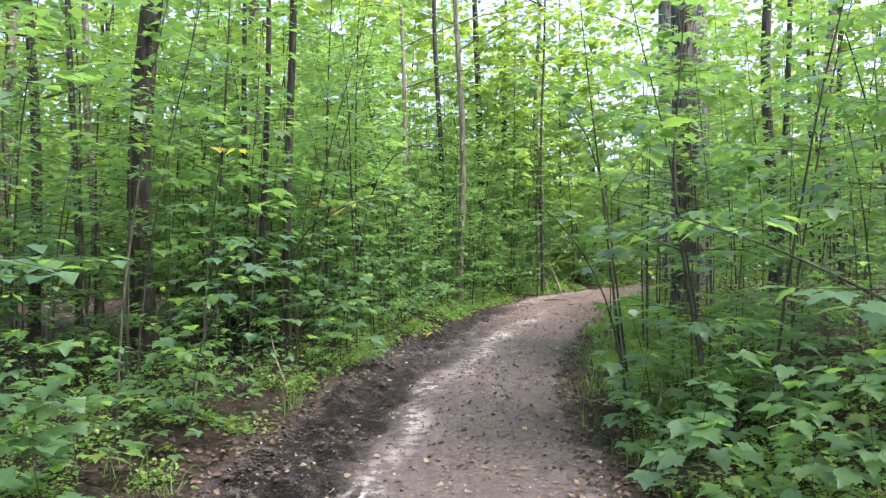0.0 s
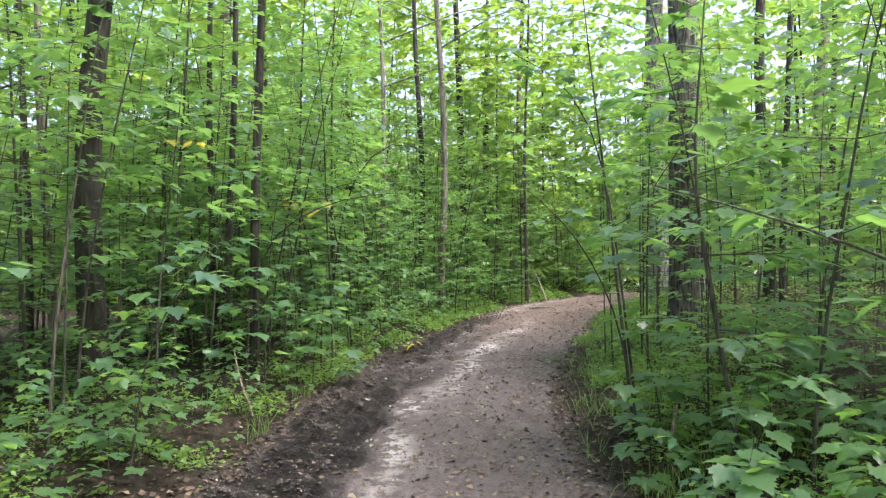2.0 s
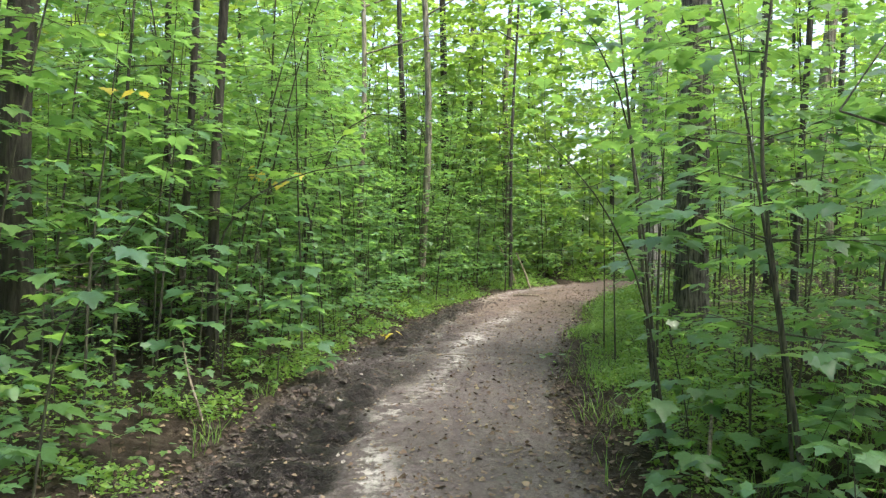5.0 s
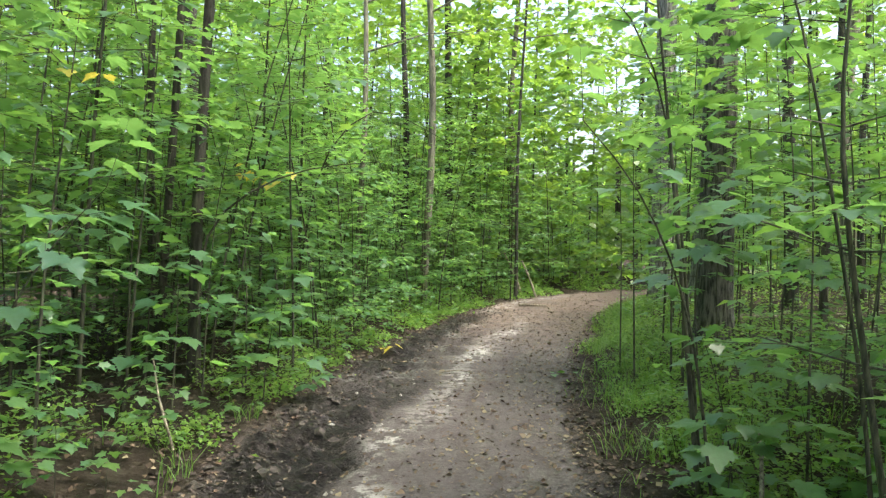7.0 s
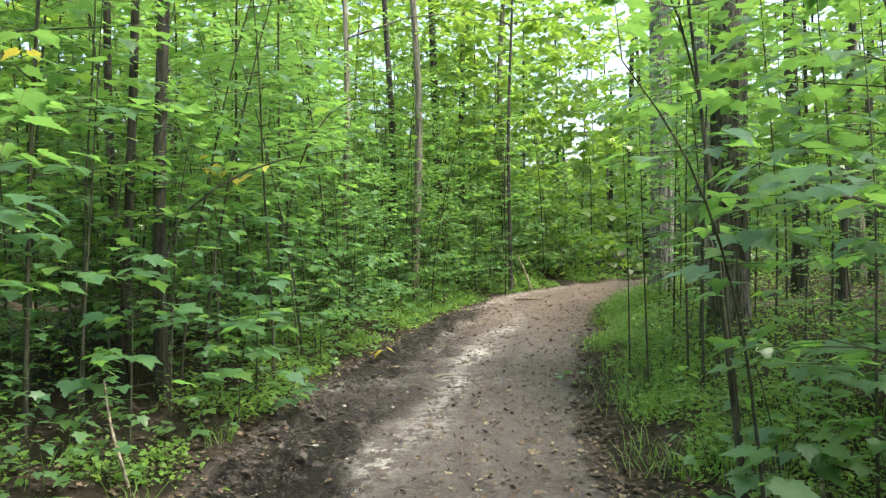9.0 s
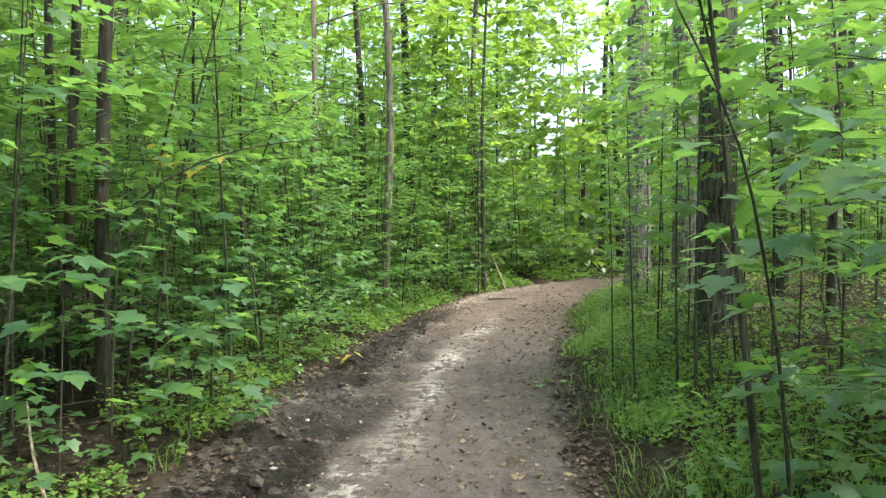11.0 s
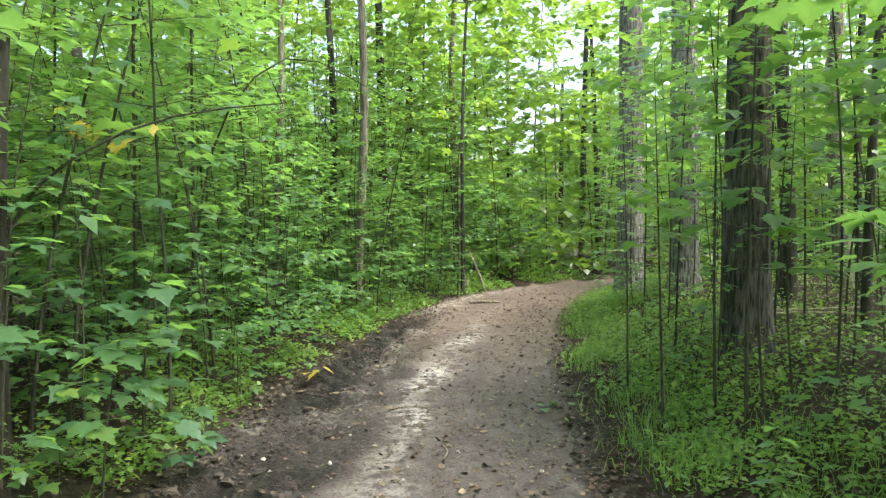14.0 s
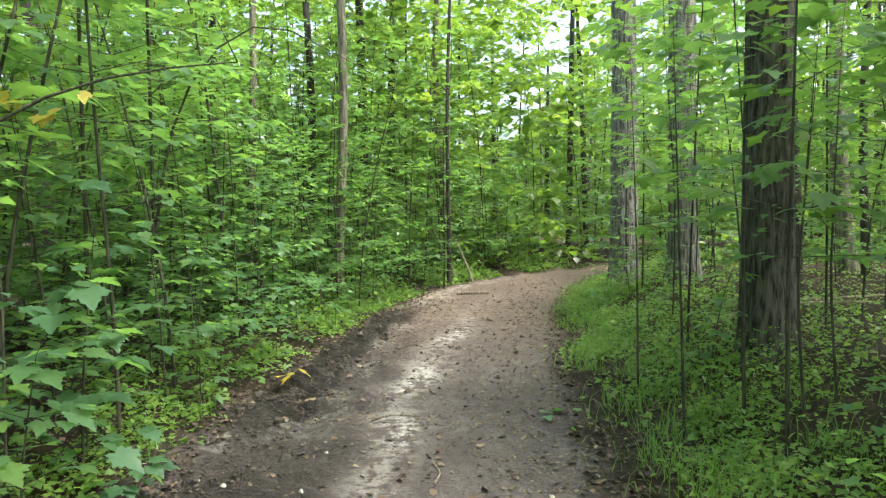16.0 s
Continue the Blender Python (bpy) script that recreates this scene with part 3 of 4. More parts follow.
# young trees that stand before the pale trunks
for k, (x, y) in enumerate(((0.1, 16.4), (0.62, 16.9), (2.5, 20.6), (2.9, 23.4), (4.7, 16.2), (5.1, 17.7), (6.3, 17.2))):
    tagged(copy_thing(TALL[k % len(TALL)], moved(x, y, h(x, y), k * 1.3, 0.8 + 0.06 * (k % 4))), group=GROUP)


# ---- saplings with a shape of their own ----
def own_sapling(points, r0, label, first, gap=0.4, reach=0.6, size=0.14, tone=0.45, seed=1, thin=0.8, bark=M_STEM, shape=FINE_LOBED):
    g = random.Random(seed)
    x, y, _ = points[0]
    z0 = h(x, y)
    line = [(px - x, py - y, pz - z0) for px, py, pz in points]
    ob = sapling_parts(g, [(line[0][0], line[0][1], -0.15)] + line[1:], r0, size, first, gap, reach, tone, shape, label, bark=bark, thin=thin)
    ob.matrix_world = Matrix.Translation((x, y, z0))
    return ob


own_sapling([(1.58, 6.43, 0.05), (1.32, 6.12, 1.05), (1.05, 5.75, 1.45), (0.82, 5.4, 1.68), (0.62, 5.15, 1.82), (0.5, 5.02, 1.88)], 0.011, "thin dark sapling bowing over the path", 1.2, 0.4, 0.3, 0.09, 0.5, 2, 0.3)
own_sapling([(1.60, 6.68, 0.05), (1.44, 6.68, 1.42), (1.37, 6.68, 2.1), (1.27, 6.7, 2.98), (1.2, 6.7, 3.8)], 0.017, "slender dark maple sapling with upright stem", 1.3, 0.45, 0.75, 0.13, 0.5, 3, 0.6)
own_sapling([(1.95, 5.49, 0.0), (1.73, 5.5, 1.29), (1.65, 5.5, 1.82), (1.62, 5.5, 2.11), (1.68, 5.5, 2.4), (1.71, 5.5, 2.75), (1.75, 5.5, 3.4)], 0.019, "crooked dark sapling with a forked stem", 0.9, 0.35, 0.75, 0.12, 0.35, 4, 0.9)
own_sapling([(1.66, 6.8, 0.05), (1.48, 6.74, 1.5), (1.34, 6.68, 2.35), (1.08, 6.5, 2.78), (0.8, 6.32, 2.88), (0.62, 6.22, 2.9)], 0.014, "thin sapling with dark leaves hanging over the path", 2.3, 0.09, 0.4, 0.11, 0.15, 31, 0.95)
own_sapling([(2.25, 10.03, 0.1), (2.22, 10.05, 1.2), (2.2, 10.1, 2.6)], 0.012, "straight thin sapling in the grass", 1.3, 0.35, 0.5, 0.13, 0.6, 5)
own_sapling([(2.57, 9.9, 0.1), (2.55, 9.9, 1.2), (2.6, 9.95, 3.2)], 0.014, "straight thin sapling in the grass", 1.6, 0.35, 0.6, 0.13, 0.6, 6)
own_sapling([(2.46, 9.3, 0.1), (2.45, 9.3, 1.0), (2.55, 9.35, 3.4)], 0.016, "straight thin sapling in front of a stout tree", 1.3, 0.35, 0.6, 0.13, 0.6, 7)
own_sapling([(2.68, 9.45, 0.1), (2.6, 9.45, 1.0), (2.75, 9.5, 2.2)], 0.013, "thin crooked sapling in the grass", 1.0, 0.35, 0.5, 0.13, 0.6, 8)
own_sapling([(2.87, 9.43, 0.1), (2.8, 9.45, 1.0), (2.9, 9.5, 2.4)], 0.011, "thin leaning sapling in the grass", 1.1, 0.35, 0.6, 0.13, 0.6, 9)
own_sapling([(2.41, 11.1, 0.1), (2.4, 11.1, 1.2), (2.35, 11.1, 2.6)], 0.011, "straight thin sapling at the path's edge", 1.3, 0.4, 0.5, 0.12, 0.65, 10)
own_sapling([(2.5, 3.4, 0.1), (2.2, 3.25, 1.1), (1.6, 3.2, 1.42), (1.1, 3.2, 1.62), (0.7, 3.2, 1.72)], 0.014, "leaning shoot with pale layered leaves reaching to the path", 0.95, 0.12, 0.4, 0.125, 0.3, 12, 0.95)
own_sapling([(-1.93, 9.58, 0.1), (-1.9, 9.56, 1.6), (-1.31, 9.5, 1.97), (-1.07, 9.46, 2.08), (-0.76, 9.41, 2.12), (-0.32, 9.34, 2.14)], 0.02, "dark sapling with a long level limb", 1.5, 0.2, 0.5, 0.13, 0.6, 13, 0.7)
for k, (x, y, tall, low) in enumerate(((3.05, 9.3, 4.4, 1.7), (3.75, 10.1, 4.6, 1.5), (2.95, 10.6, 4.2, 1.9), (4.4, 12.6, 5.2, 1.6), (4.9, 15.0, 5.6, 1.6), (3.9, 13.6, 5.2, 2.0), (3.5, 8.5, 4.0, 1.9), (4.3, 9.4, 4.6, 1.8), (4.7, 8.2, 4.4, 1.7), (5.3, 10.6, 5.0, 2.0), (6.1, 12.4, 5.6, 2.0), (7.4, 14.6, 6.4, 2.0), (2.75, 8.0, 3.8, 2.2))):
    own_sapling([(x, y, 0.3), (x + 0.05, y, 1.6), (x - 0.12, y - 0.05, 3.2), (x - 0.2, y - 0.1, tall)], 0.011, "young maple with wide layers of bright green leaves", low, 0.27, 1.05, 0.14, 0.58, 50 + k, 0.95, shape=SIMPLE if y > 12 else LOBED)
own_sapling([(-1.95, 5.75, 0.05), (-1.8, 5.7, 0.9), (-1.5, 5.62, 1.4), (-1.24, 5.58, 1.66)], 0.010, "thin sapling with dark green leaves leaning to the path", 0.95, 0.14, 0.34, 0.125, 0.12, 25, 0.9)
own_sapling([(-2.3, 7.3, 0.05), (-2.25, 7.28, 1.2), (-2.1, 7.25, 2.2), (-2.0, 7.2, 2.9)], 0.014, "slim maple with broad dull green leaves", 1.1, 0.24, 0.7, 0.13, 0.3, 26, 0.95)
own_sapling([(-2.75, 6.6, 0.05), (-2.7, 6.6, 1.2), (-2.6, 6.5, 3.0)], 0.014, "slim maple with broad dull green leaves", 1.3, 0.26, 0.75, 0.13, 0.35, 27, 0.95)
own_sapling([(-2.2, 8.5, 0.05), (-2.1, 8.5, 1.2), (-1.9, 8.4, 3.2)], 0.014, "slim maple with broad dull green leaves", 1.0, 0.24, 0.75, 0.13, 0.35, 28, 0.95)
own_sapling([(-1.25, 9.1, 0.05), (-1.22, 9.1, 0.4), (-1.15, 9.1, 0.85)], 0.009, "waist-high maple shoot with pale green leaves", 0.3, 0.18, 0.42, 0.15, 0.3, 21, 0.95)
own_sapling([(-1.3, 10.2, 0.05), (-1.28, 10.2, 0.6), (-1.2, 10.2, 1.35)], 0.011, "chest-high maple shoot with layered pale green leaves", 0.45, 0.22, 0.5, 0.15, 0.3, 22, 0.95)
own_sapling([(-1.75, 8.2, 0.05), (-1.72, 8.2, 0.6), (-1.7, 8.2, 1.1)], 0.010, "waist-high maple shoot with broad leaves", 0.4, 0.2, 0.45, 0.16, 0.35, 23, 0.95)
own_sapling([(-0.9, 9.57, 0.02), (-0.88, 9.57, 0.2), (-0.86, 9.57, 0.4)], 0.005, "small pale maple seedling at the edge of the mud", 0.12, 0.1, 0.14, 0.11, 0.25, 24, 1.0)
own_sapling([(-1.6, 12.9, 0.1), (-1.2, 12.85, 2.6), (-0.38, 12.79, 3.42), (-0.04, 12.74, 3.02), (0.26, 12.69, 2.81), (0.56, 12.64, 2.7)], 0.02, "arching young maple leaning over the path", 1.2, 0.3, 0.7, 0.13, 0.7, 14, 0.8)


# ---- the wood beyond: foliage that nobody could count ----
def leaf_cloud(g, x, y, z, sizes, tone, droop=0.45, shape=SIMPLE):
    m = len(x)
    return blades(np.stack([x, y, z], 1), g.uniform(0, 6.28, m), g.normal(droop, 0.4, m), sizes, np.clip(g.normal(tone, 0.2, m), 0, 1), shape, M_LEAF_FAR, g.normal(0, 0.4, m))


def far_woods():
    g = np.random.default_rng(5)
    n, each = 6900, 15
    ang = g.uniform(radians(-34), radians(46), n)
    dist = 20 + 19 * g.random(n) ** 1.2
    x, y = 1 + dist * np.sin(ang), 2 + dist * np.cos(ang)
    top = 6.0 + 0.2 * dist + 3.0 * wave(x, y, 4.5, 1)
    glade = np.exp(-((ang - radians(9)) / radians(6)) ** 2)
    z = top * (1 - 0.2 * glade) * g.random(n)
    open_side = smooth(ang, radians(10), radians(20))
    keep = ((x < left_edge(y) - 1.0) | (x > right_edge(y) + 1.0)) & (y > 10) & (g.random(n) > 0.28 * open_side)
    x, y, z = x[keep], y[keep], z[keep]
    n = len(x)
    # every branch is a level fan of leaves, longer than it is wide
    turn, reach = np.repeat(g.uniform(0, 6.28, n), each), np.repeat(g.uniform(0.5, 1.15, n), each)
    along, across = reach * g.normal(0, 0.55, n * each), reach * g.normal(0, 0.26, n * each)
    lx = np.repeat(x, each) + along * np.cos(turn) - across * np.sin(turn)
    ly = np.repeat(y, each) + along * np.sin(turn) + across * np.cos(turn)
    lz = np.repeat(z, each) - 0.1 * along * along + g.normal(0, 0.05, n * each)
    ground_z = height(lx, ly)
    lz = np.maximum(lz, 0.15) + ground_z
    tone = np.repeat(g.normal(0.42, 0.16, n), each) + g.normal(0, 0.12, n * each)
    far = np.hypot(lx, ly)
    m = len(lx)
    me = blades(np.stack([lx, ly, lz], 1), g.uniform(0, 6.28, m), g.normal(0.28, 0.28, m), g.uniform(0.65, 1.25, m) * (0.07 + 0.0066 * far), np.clip(tone, 0, 1), KITE, M_LEAF_FAR, g.normal(0, 0.25, m))
    ob = tagged(new("far_woods", me), "bright green foliage of the wood in the distance", "woodland", kind="stuff")
    stems = Wood()
    g2 = random.Random(8)
    for _ in range(170):
        a, d = g2.uniform(-0.85, 0.85), g2.uniform(22, 54)
        px, py = 1 + d * math.sin(a), 2 + d * math.cos(a)
        if gap_to_path(px, py) < 0.8:
            continue
        pz, r, tall = h(px, py), g2.choice((0.03, 0.04, 0.05, 0.07, 0.13)), g2.uniform(7, 15)
        lx, ly = g2.gauss(0, 0.03) * tall, g2.gauss(0, 0.03) * tall
        stems.limb([(px, py, pz - 0.2), (px + lx * 0.4, py + ly * 0.4, pz + tall * 0.5), (px + lx, py + ly, pz + tall)], [r, r * 0.8, r * 0.4], 6)
    st = tagged(new("stem", stems.mesh(M_BARK_DARK)), kind="stuff")
    st.parent = ob


def canopy():
    """An unseen leaf roof laid out to shade the scene, and the wood behind and beside the walker."""
    g = np.random.default_rng(6)
    n = 13500
    r, a = 30 * np.sqrt(g.random(n)), g.uniform(0, 6.28, n)
    x, y = 1 + r * np.cos(a), 9 + r * np.sin(a)
    z = 9.5 + 4.5 * g.random(n) + 1.2 * wave(x, y, 5.0, 3)
    # leaves set by the shade wanted: denser to darken the near left, open elsewhere
    shade_patch = (x < -1.5) & (y < 8)
    keep = (wave(x, y, 1.8, 4) + 0.6 * wave(x, y, 0.7, 2) > np.where(shade_patch, -0.6, -0.1)) & ((np.abs(x - (left_edge(y) + right_edge(y)) / 2) > 2.2 + wave(x, y, 2.0, 1)) | (y < 8.0)) & (y < 11.5) & ~((x < -3.0) & (y > 5) & (g.random(n) < 0.45))
    x, y, z = x[keep], y[keep], z[keep]
    tagged(new("canopy", leaf_cloud(g, x, y, z, g.uniform(0.45, 0.85, len(x)), 0.5, 0.1)), "unseen green leaf roof high over the path, laid out for its shade", "canopy", kind="stuff")
    n = 6500
    a = g.uniform(radians(50), radians(324), n)
    r = 7 + 14 * g.random(n)
    x, y = 1 + r * np.sin(a), 3 + r * np.cos(a)
    z = 0.3 + 9.5 * g.random(n)
    keep = ((x < left_edge(y) - 1.0) | (x > right_edge(y) + 1.0)) & ~((x > -9) & (x < 12) & (y > 4))
    x, y, z = x[keep], y[keep], z[keep]
    n2 = 26000
    a2 = g.uniform(radians(-36), radians(50), n2)
    r2 = 50 + 22 * g.random(n2)
    x2, y2 = 1 + r2 * np.sin(a2), 2 + r2 * np.cos(a2)
    z2 = (9.5 + 4.5 * wave(x2, y2, 7.0, 3)) * (1 - 0.3 * np.exp(-((a2 - radians(9)) / radians(6)) ** 2)) * g.random(n2)
    tagged(new("distant_trees", leaf_cloud(g, x2, y2, z2 + height(x2, y2), g.uniform(0.6, 1.15, n2), 0.45, 0.5, DIAMOND)), "pale green foliage at the far side of the wood", "woodland", kind="stuff")
    tagged(new("woods_behind", leaf_cloud(g, x, y, z + height(x, y), g.uniform(0.4, 0.7, len(x)), 0.5)), "green foliage of the wood beside and behind the path", "woodland", kind="stuff")


far_woods()
canopy()


def undergrowth():
    """Low herbs along both edges of the path and between the young trees."""
    g = np.random.default_rng(9)
    n = 125000
    y = 3.5 + 22 * g.random(n) ** 1.4
    off = np.where(g.random(n) < 0.7, g.exponential(0.8, n), 6 * g.random(n))
    on_left = g.random(n) < 0.5
    x = np.where(on_left, left_edge(y) - g.normal(0.16, 0.12, n) - off, right_edge(y) + g.normal(0.18, 0.16, n) + 0.28 * (1 - smooth(y, 10.0, 13.0)) + off)
    clump = wave(x, y, 0.55, 2) + 0.5 * wave(x, y, 0.2, 4)
    keep = clump > np.where(on_left & (y < 9.5), 0.36, np.where(on_left & (y < 12.5), 0.15, np.where(y < 8, 0.0, -0.12)))
    x, y, off = x[keep], y[keep], off[keep]
    m = len(x)
    z = height(x, y) + g.random(m) ** 1.4 * (0.1 + 0.22 * smooth(off, 0.1, 0.8))
    me = blades(np.stack([x, y, z], 1), g.uniform(0, 6.28, m), g.normal(0.15, 0.35, m), (0.018 + 0.042 * g.random(m) ** 1.8) * (0.7 + 0.045 * y), np.clip(g.normal(0.45, 0.2, m), 0, 1), DIAMOND, M_GRASS, g.normal(0, 0.3, m))
    tagged(new("undergrowth", me), "low light green herbs on the forest floor", "undergrowth", kind="stuff")


undergrowth()


def grass():
    g = np.random.default_rng(10)
    n = 17000
    y = 4.5 + 17 * g.random(n)
    off = g.exponential(0.6, n)
    on_left = g.random(n) < 0.15
    x = np.where(on_left, left_edge(y) - 0.05 - off * 0.5, right_edge(y) + g.normal(0.12, 0.16, n) + 0.15 * (1 - smooth(y, 10.0, 13.0)) + off)
    keep = wave(x, y, 0.4, 5) + 0.5 * wave(x, y, 1.3, 1) > np.where(on_left, 0.2, 0.0)
    x, y = x[keep], y[keep]
    m = len(x)
    v = np.array([(-0.014, 0, 0), (0.014, 0, 0), (0.01, 0.5, 0.1), (-0.01, 0.5, 0.1), (0, 1.0, -0.12)])
    f = np.array([(0, 1, 2), (0, 2, 3), (3, 2, 4)])
    me = blades(np.stack([x, y, height(x, y) - 0.01], 1), g.uniform(0, 6.28, m), -g.uniform(0.5, 1.35, m), g.uniform(0.08, 0.3, m), np.clip(g.normal(0.36, 0.2, m), 0, 1), (v, f), M_GRASS)
    tagged(new("grass", me), "tufts of fresh green grass beside the path", "grass", kind="stuff")


grass()


def litter():
    g = np.random.default_rng(12)
    n = 21000
    y = 3.2 + 18 * g.random(n) ** 1.4
    side = g.random(n)
    le, re = left_edge(y), right_edge(y)
    x = np.where(side < 0.42, le + 0.2 - g.exponential(1.7, n), np.where(side < 0.8, re - 0.2 + g.exponential(1.3, n), le + (re - le) * g.beta(2.2, 1.2, n)))
    z = height(x, y) + 0.013
    me = blades(np.stack([x, y, z], 1), g.uniform(0, 6.28, n), g.normal(0.0, 0.22, n), np.where(side < 0.8, g.uniform(0.02, 0.058, n), g.uniform(0.016, 0.042, n)), np.where(side < 0.8, g.random(n) ** 2.5, 0.5 + 0.5 * g.random(n)), DIAMOND, M_LITTER, g.normal(0, 0.42, n))
    tagged(new("leaf_litter", me), "dry brown fallen leaves on the ground", "leaf litter", kind="stuff")


def trodden_leaves():
    """Curled bits of leaf, bark and bud scattered over the trodden path."""
    g = np.random.default_rng(15)
    n = 3600
    y = 4.0 + 20 * g.random(n) ** 1.25
    le, re = left_edge(y), right_edge(y)
    x = le + (re - le) * np.where(g.random(n) < 0.55, g.beta(3.2, 1.1, n), g.random(n))
    size = 0.014 + 0.05 * g.random(n) ** 2.6
    me = blades(np.stack([x, y, height(x, y) + 0.008], 1), g.uniform(0, 6.28, n), g.normal(0, 0.3, n), size, np.where(g.random(n) < 0.5, g.uniform(0.4, 0.8, n), g.uniform(0.85, 1.0, n)), SIMPLE, M_LITTER, g.normal(0, 0.3, n))
    tagged(new("trodden_leaves", me), "curled scraps of leaf and bark on the dirt path", "leaf litter", kind="stuff")


litter()
trodden_leaves()


# ---- small things on and beside the path ----
def lump(name, x, y, size, mat, label, seed, flat=0.5, category="clod"):
    bm = bmesh.new()
    bmesh.ops.create_icosphere(bm, subdivisions=1, radius=size)
    for v in bm.verts:
        k = 1 + 0.9 * noise.noise(v.co * (1.3 / size) + Vector((seed, 0, 0)))
        v.co = Vector((v.co.x * k, v.co.y * k * 0.8, v.co.z * k * flat))
    me = bpy.data.meshes.new(name)
    bm.to_mesh(me), bm.free()
    me.materials.append(mat)
    ob = tagged(new(name, me), label, category)
    ob.matrix_world = moved(x, y, h(x, y) + size * flat * 0.35, seed)
    return ob


g3 = random.Random(4)
for i in range(170):
    y = 4.2 + 12 * g3.random() ** 1.2
    x = float(left_edge(y)) + (float(right_edge(y)) - float(left_edge(y))) * abs(g3.gauss(0.1, 0.1))
    tagged(lump("mud_clod", x, y, g3.uniform(0.018, 0.05), M_CLOD, "dark wet clod of churned mud", i * 1.7, 0.6), group="clods in the muddy rut")
for i in range(90):
    y = 4.2 + 11 * g3.random() ** 1.2
    u = g3.random()
    x = float(left_edge(y)) + (float(right_edge(y)) - float(left_edge(y))) * u
    tagged(lump("pebble", x, y, g3.uniform(0.008, 0.02), M_STONE, "small pale pebble on the dirt path", i * 2.3, 0.6, "pebble"), group="pebbles on the path")
tagged(lump("pale_stone", -0.62, 8.65, 0.032, M_PALE_SCRAP, "pale torn scrap lying in the mud", 3.0, 0.5, "scrap"))
tagged(lump("pale_stone", 1.06, 5.34, 0.035, M_PALE_SCRAP, "pale flat stone at the path's edge", 5.0, 0.4, "stone"))


def crumbs():
    """Countless clods, crumbs and bits of bark trodden into the path."""
    g = np.random.default_rng(14)
    n = 3600
    y = 3.6 + 15 * g.random(n) ** 1.5
    le, re = left_edge(y), right_edge(y)
    u = np.where(g.random(n) < 0.85, np.abs(g.normal(0.1, 0.1, n)), g.random(n))
    x = le + (re - le) * u
    s = g.uniform(0.004, 0.017, n) * np.where(u < 0.34, 1.25, 0.55)
    base = np.array([(1, 0, 0), (0.2, 0.9, 0), (-0.9, 0.3, 0), (-0.2, -1, 0), (0.1, 0, 0.8), (-0.3, 0.2, -0.6)])
    faces = np.array([(0, 1, 4), (1, 2, 4), (2, 3, 4), (3, 0, 4), (1, 0, 5), (2, 1, 5), (3, 2, 5), (0, 3, 5)])
    a = g.uniform(0, 6.28, n)
    jit = base[None] * g.uniform(0.6, 1.5, (n, 6, 1))
    vx = jit[:, :, 0] * np.cos(a)[:, None] - jit[:, :, 1] * np.sin(a)[:, None]
    vy = jit[:, :, 0] * np.sin(a)[:, None] + jit[:, :, 1] * np.cos(a)[:, None]
    v = np.stack([vx, vy, jit[:, :, 2] * 0.7], 2) * s[:, None, None] + np.stack([x, y, height(x, y) + s * 0.25], 1)[:, None]
    me = mesh_from(v.reshape(-1, 3), (faces[None] + (np.arange(n) * 6)[:, None, None]).reshape(-1, 3))
    me.materials.append(M_CLOD)
    tagged(new("mud_crumbs", me), "dark crumbs of mud and bark on the path", "mud", kind="stuff")


crumbs()


def stick(points, r, label, name="stick"):
    w = Wood()
    x, y, _ = points[0]
    pts = curve_points([(px - x, py - y, pz + h(px, py) - h(x, y)) for px, py, pz in points], 8)
    w.limb([tuple(p) for p in pts], [r * (1 - 0.5 * i / 7) for i in range(8)], 6, random.Random(3), 0.12)
    ob = tagged(new(name, w.mesh(M_DEAD)), label, "stick")
    ob.matrix_world = Matrix.Translation((x, y, h(x, y)))


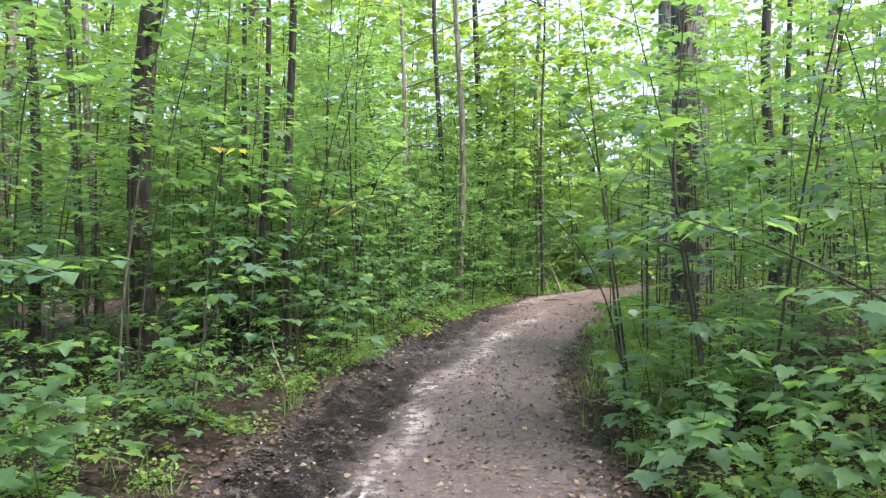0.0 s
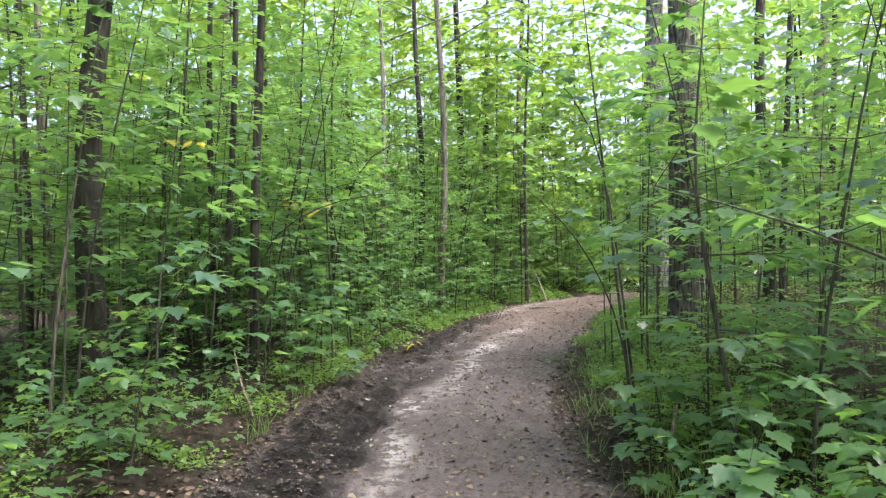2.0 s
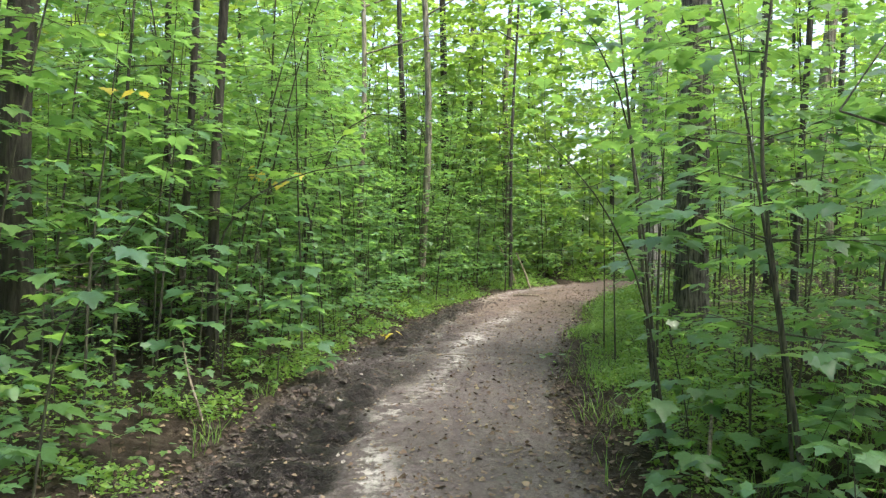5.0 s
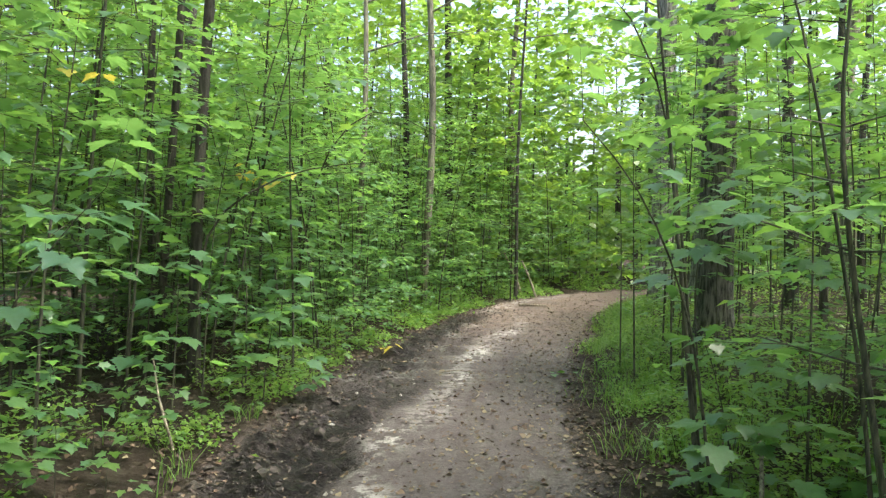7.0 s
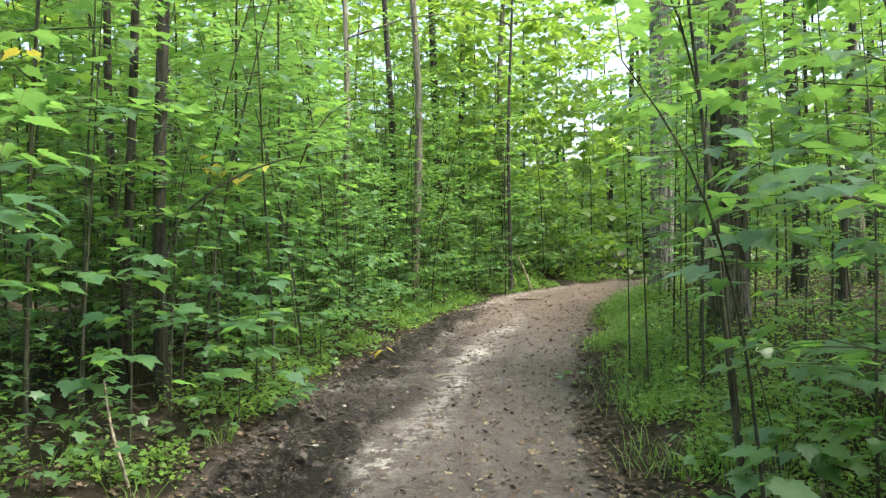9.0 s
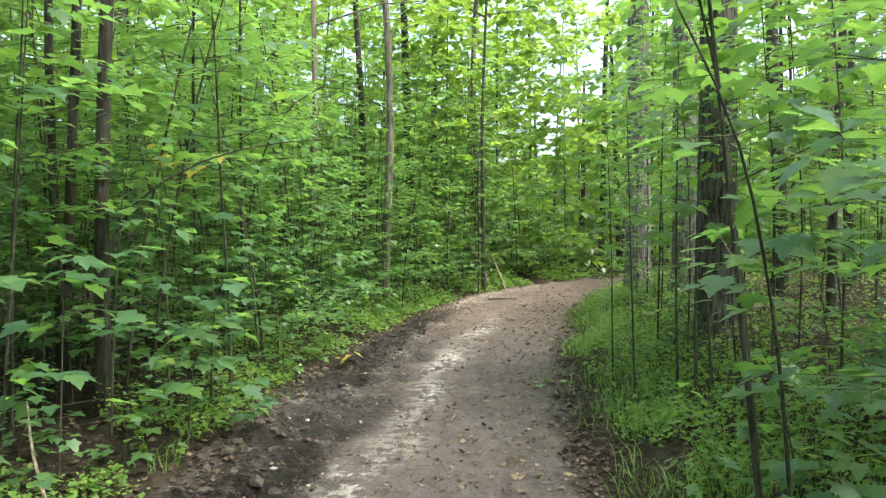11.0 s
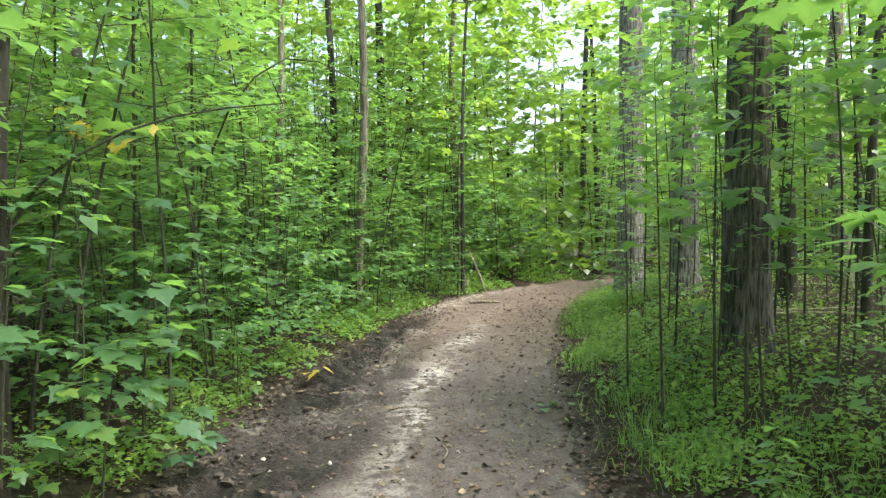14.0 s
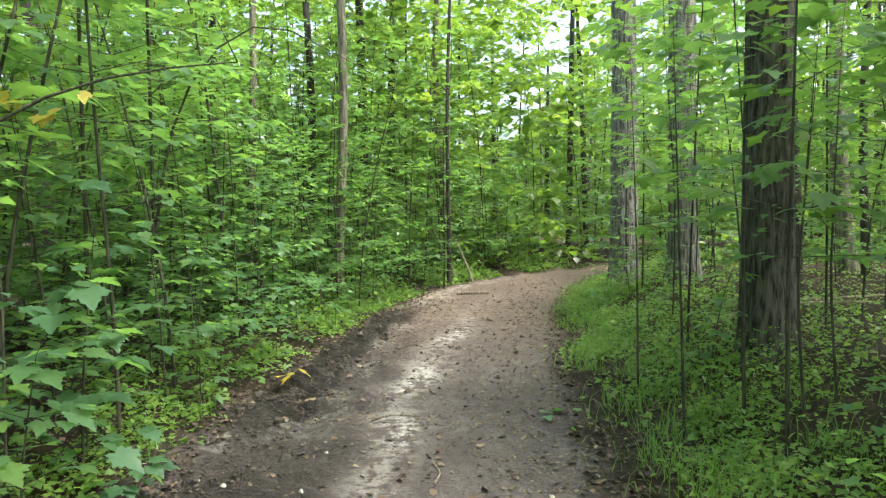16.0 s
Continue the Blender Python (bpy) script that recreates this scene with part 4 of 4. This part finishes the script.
stick([(2.5, 19.2, 0.03), (2.75, 19.2, 0.04), (3.1, 19.25, 0.03)], 0.035, "short dead log at the path's edge", "dead_log")
stick([(1.68, 6.15, 0.02), (1.85, 6.5, 0.22), (1.95, 6.75, 0.36)], 0.016, "pale dead branch leaning in the leaves")
stick([(-1.55, 7.6, 0.02), (-1.7, 7.75, 0.3), (-1.78, 7.9, 0.5)], 0.012, "pale dead branch leaning beside the path")
stick([(3.0, 22.0, 0.0), (2.8, 22.1, 0.5), (2.55, 22.2, 1.0)], 0.03, "grey dead branch leaning at the outer side of the bend")
stick([(3.35, 21.9, 0.0), (3.2, 22.0, 0.45), (3.0, 22.1, 0.85)], 0.035, "grey dead branch leaning at the outer side of the bend")
stick([(0.62, 9.6, 0.012), (0.68, 9.75, 0.02), (0.66, 9.95, 0.012)], 0.007, "thin twig lying on the path")
stick([(0.35, 10.9, 0.015), (0.5, 11.05, 0.02), (0.72, 11.0, 0.015)], 0.008, "thin twig lying on the path")
stick([(3.9, 12.6, 0.08), (4.8, 12.9, 0.14), (5.9, 13.0, 0.1)], 0.03, "pale fallen branch on the forest floor")
stick([(4.4, 13.3, 0.1), (5.1, 13.0, 0.16), (6.4, 13.4, 0.12)], 0.025, "pale fallen branch on the forest floor")


def yellow_leaves(x, y, z, n, spread_, label, seed):
    g = random.Random(seed)
    fo = Foliage()
    for _ in range(n):
        fo.leaf((g.gauss(0, spread_), g.gauss(0, spread_), g.gauss(0, spread_ * 0.4)), g.uniform(0, 6.28), g.uniform(0.1, 0.8), g.uniform(0.08, 0.13), g.random())
    ob = tagged(new("yellow_leaves", fo.mesh(FINE_LOBED, M_YELLOW)), label, "leaves", kind="stuff")
    ob.matrix_world = Matrix.Translation((x, y, z))


yellow_leaves(-2.06, 7.25, 2.45, 4, 0.07, "yellowed maple leaves hanging in a sapling", 1)
yellow_leaves(-1.45, 9.9, 2.05, 12, 0.13, "yellowed maple leaves hanging in a sapling", 2)
yellow_leaves(-0.2, 12.3, 0.1, 5, 0.06, "fresh yellow leaves at the edge of the mud", 3)


def green_scraps(x, y, n, label, seed):
    g = random.Random(seed)
    fo = Foliage()
    for _ in range(n):
        fo.leaf((g.gauss(0, 0.11), g.gauss(0, 0.06), 0.02 + 0.02 * g.random()), g.uniform(0, 6.28), g.gauss(0, 0.2), g.uniform(0.06, 0.11), 0.3 * g.random(), g.gauss(0, 0.25))
    ob = tagged(new("fallen_green_leaves", fo.mesh(LOBED, M_LEAF)), label, "leaves", kind="stuff")
    ob.matrix_world = Matrix.Translation((x, y, h(x, y)))


green_scraps(1.72, 10.8, 6, "freshly fallen green leaves at the path's edge", 3)
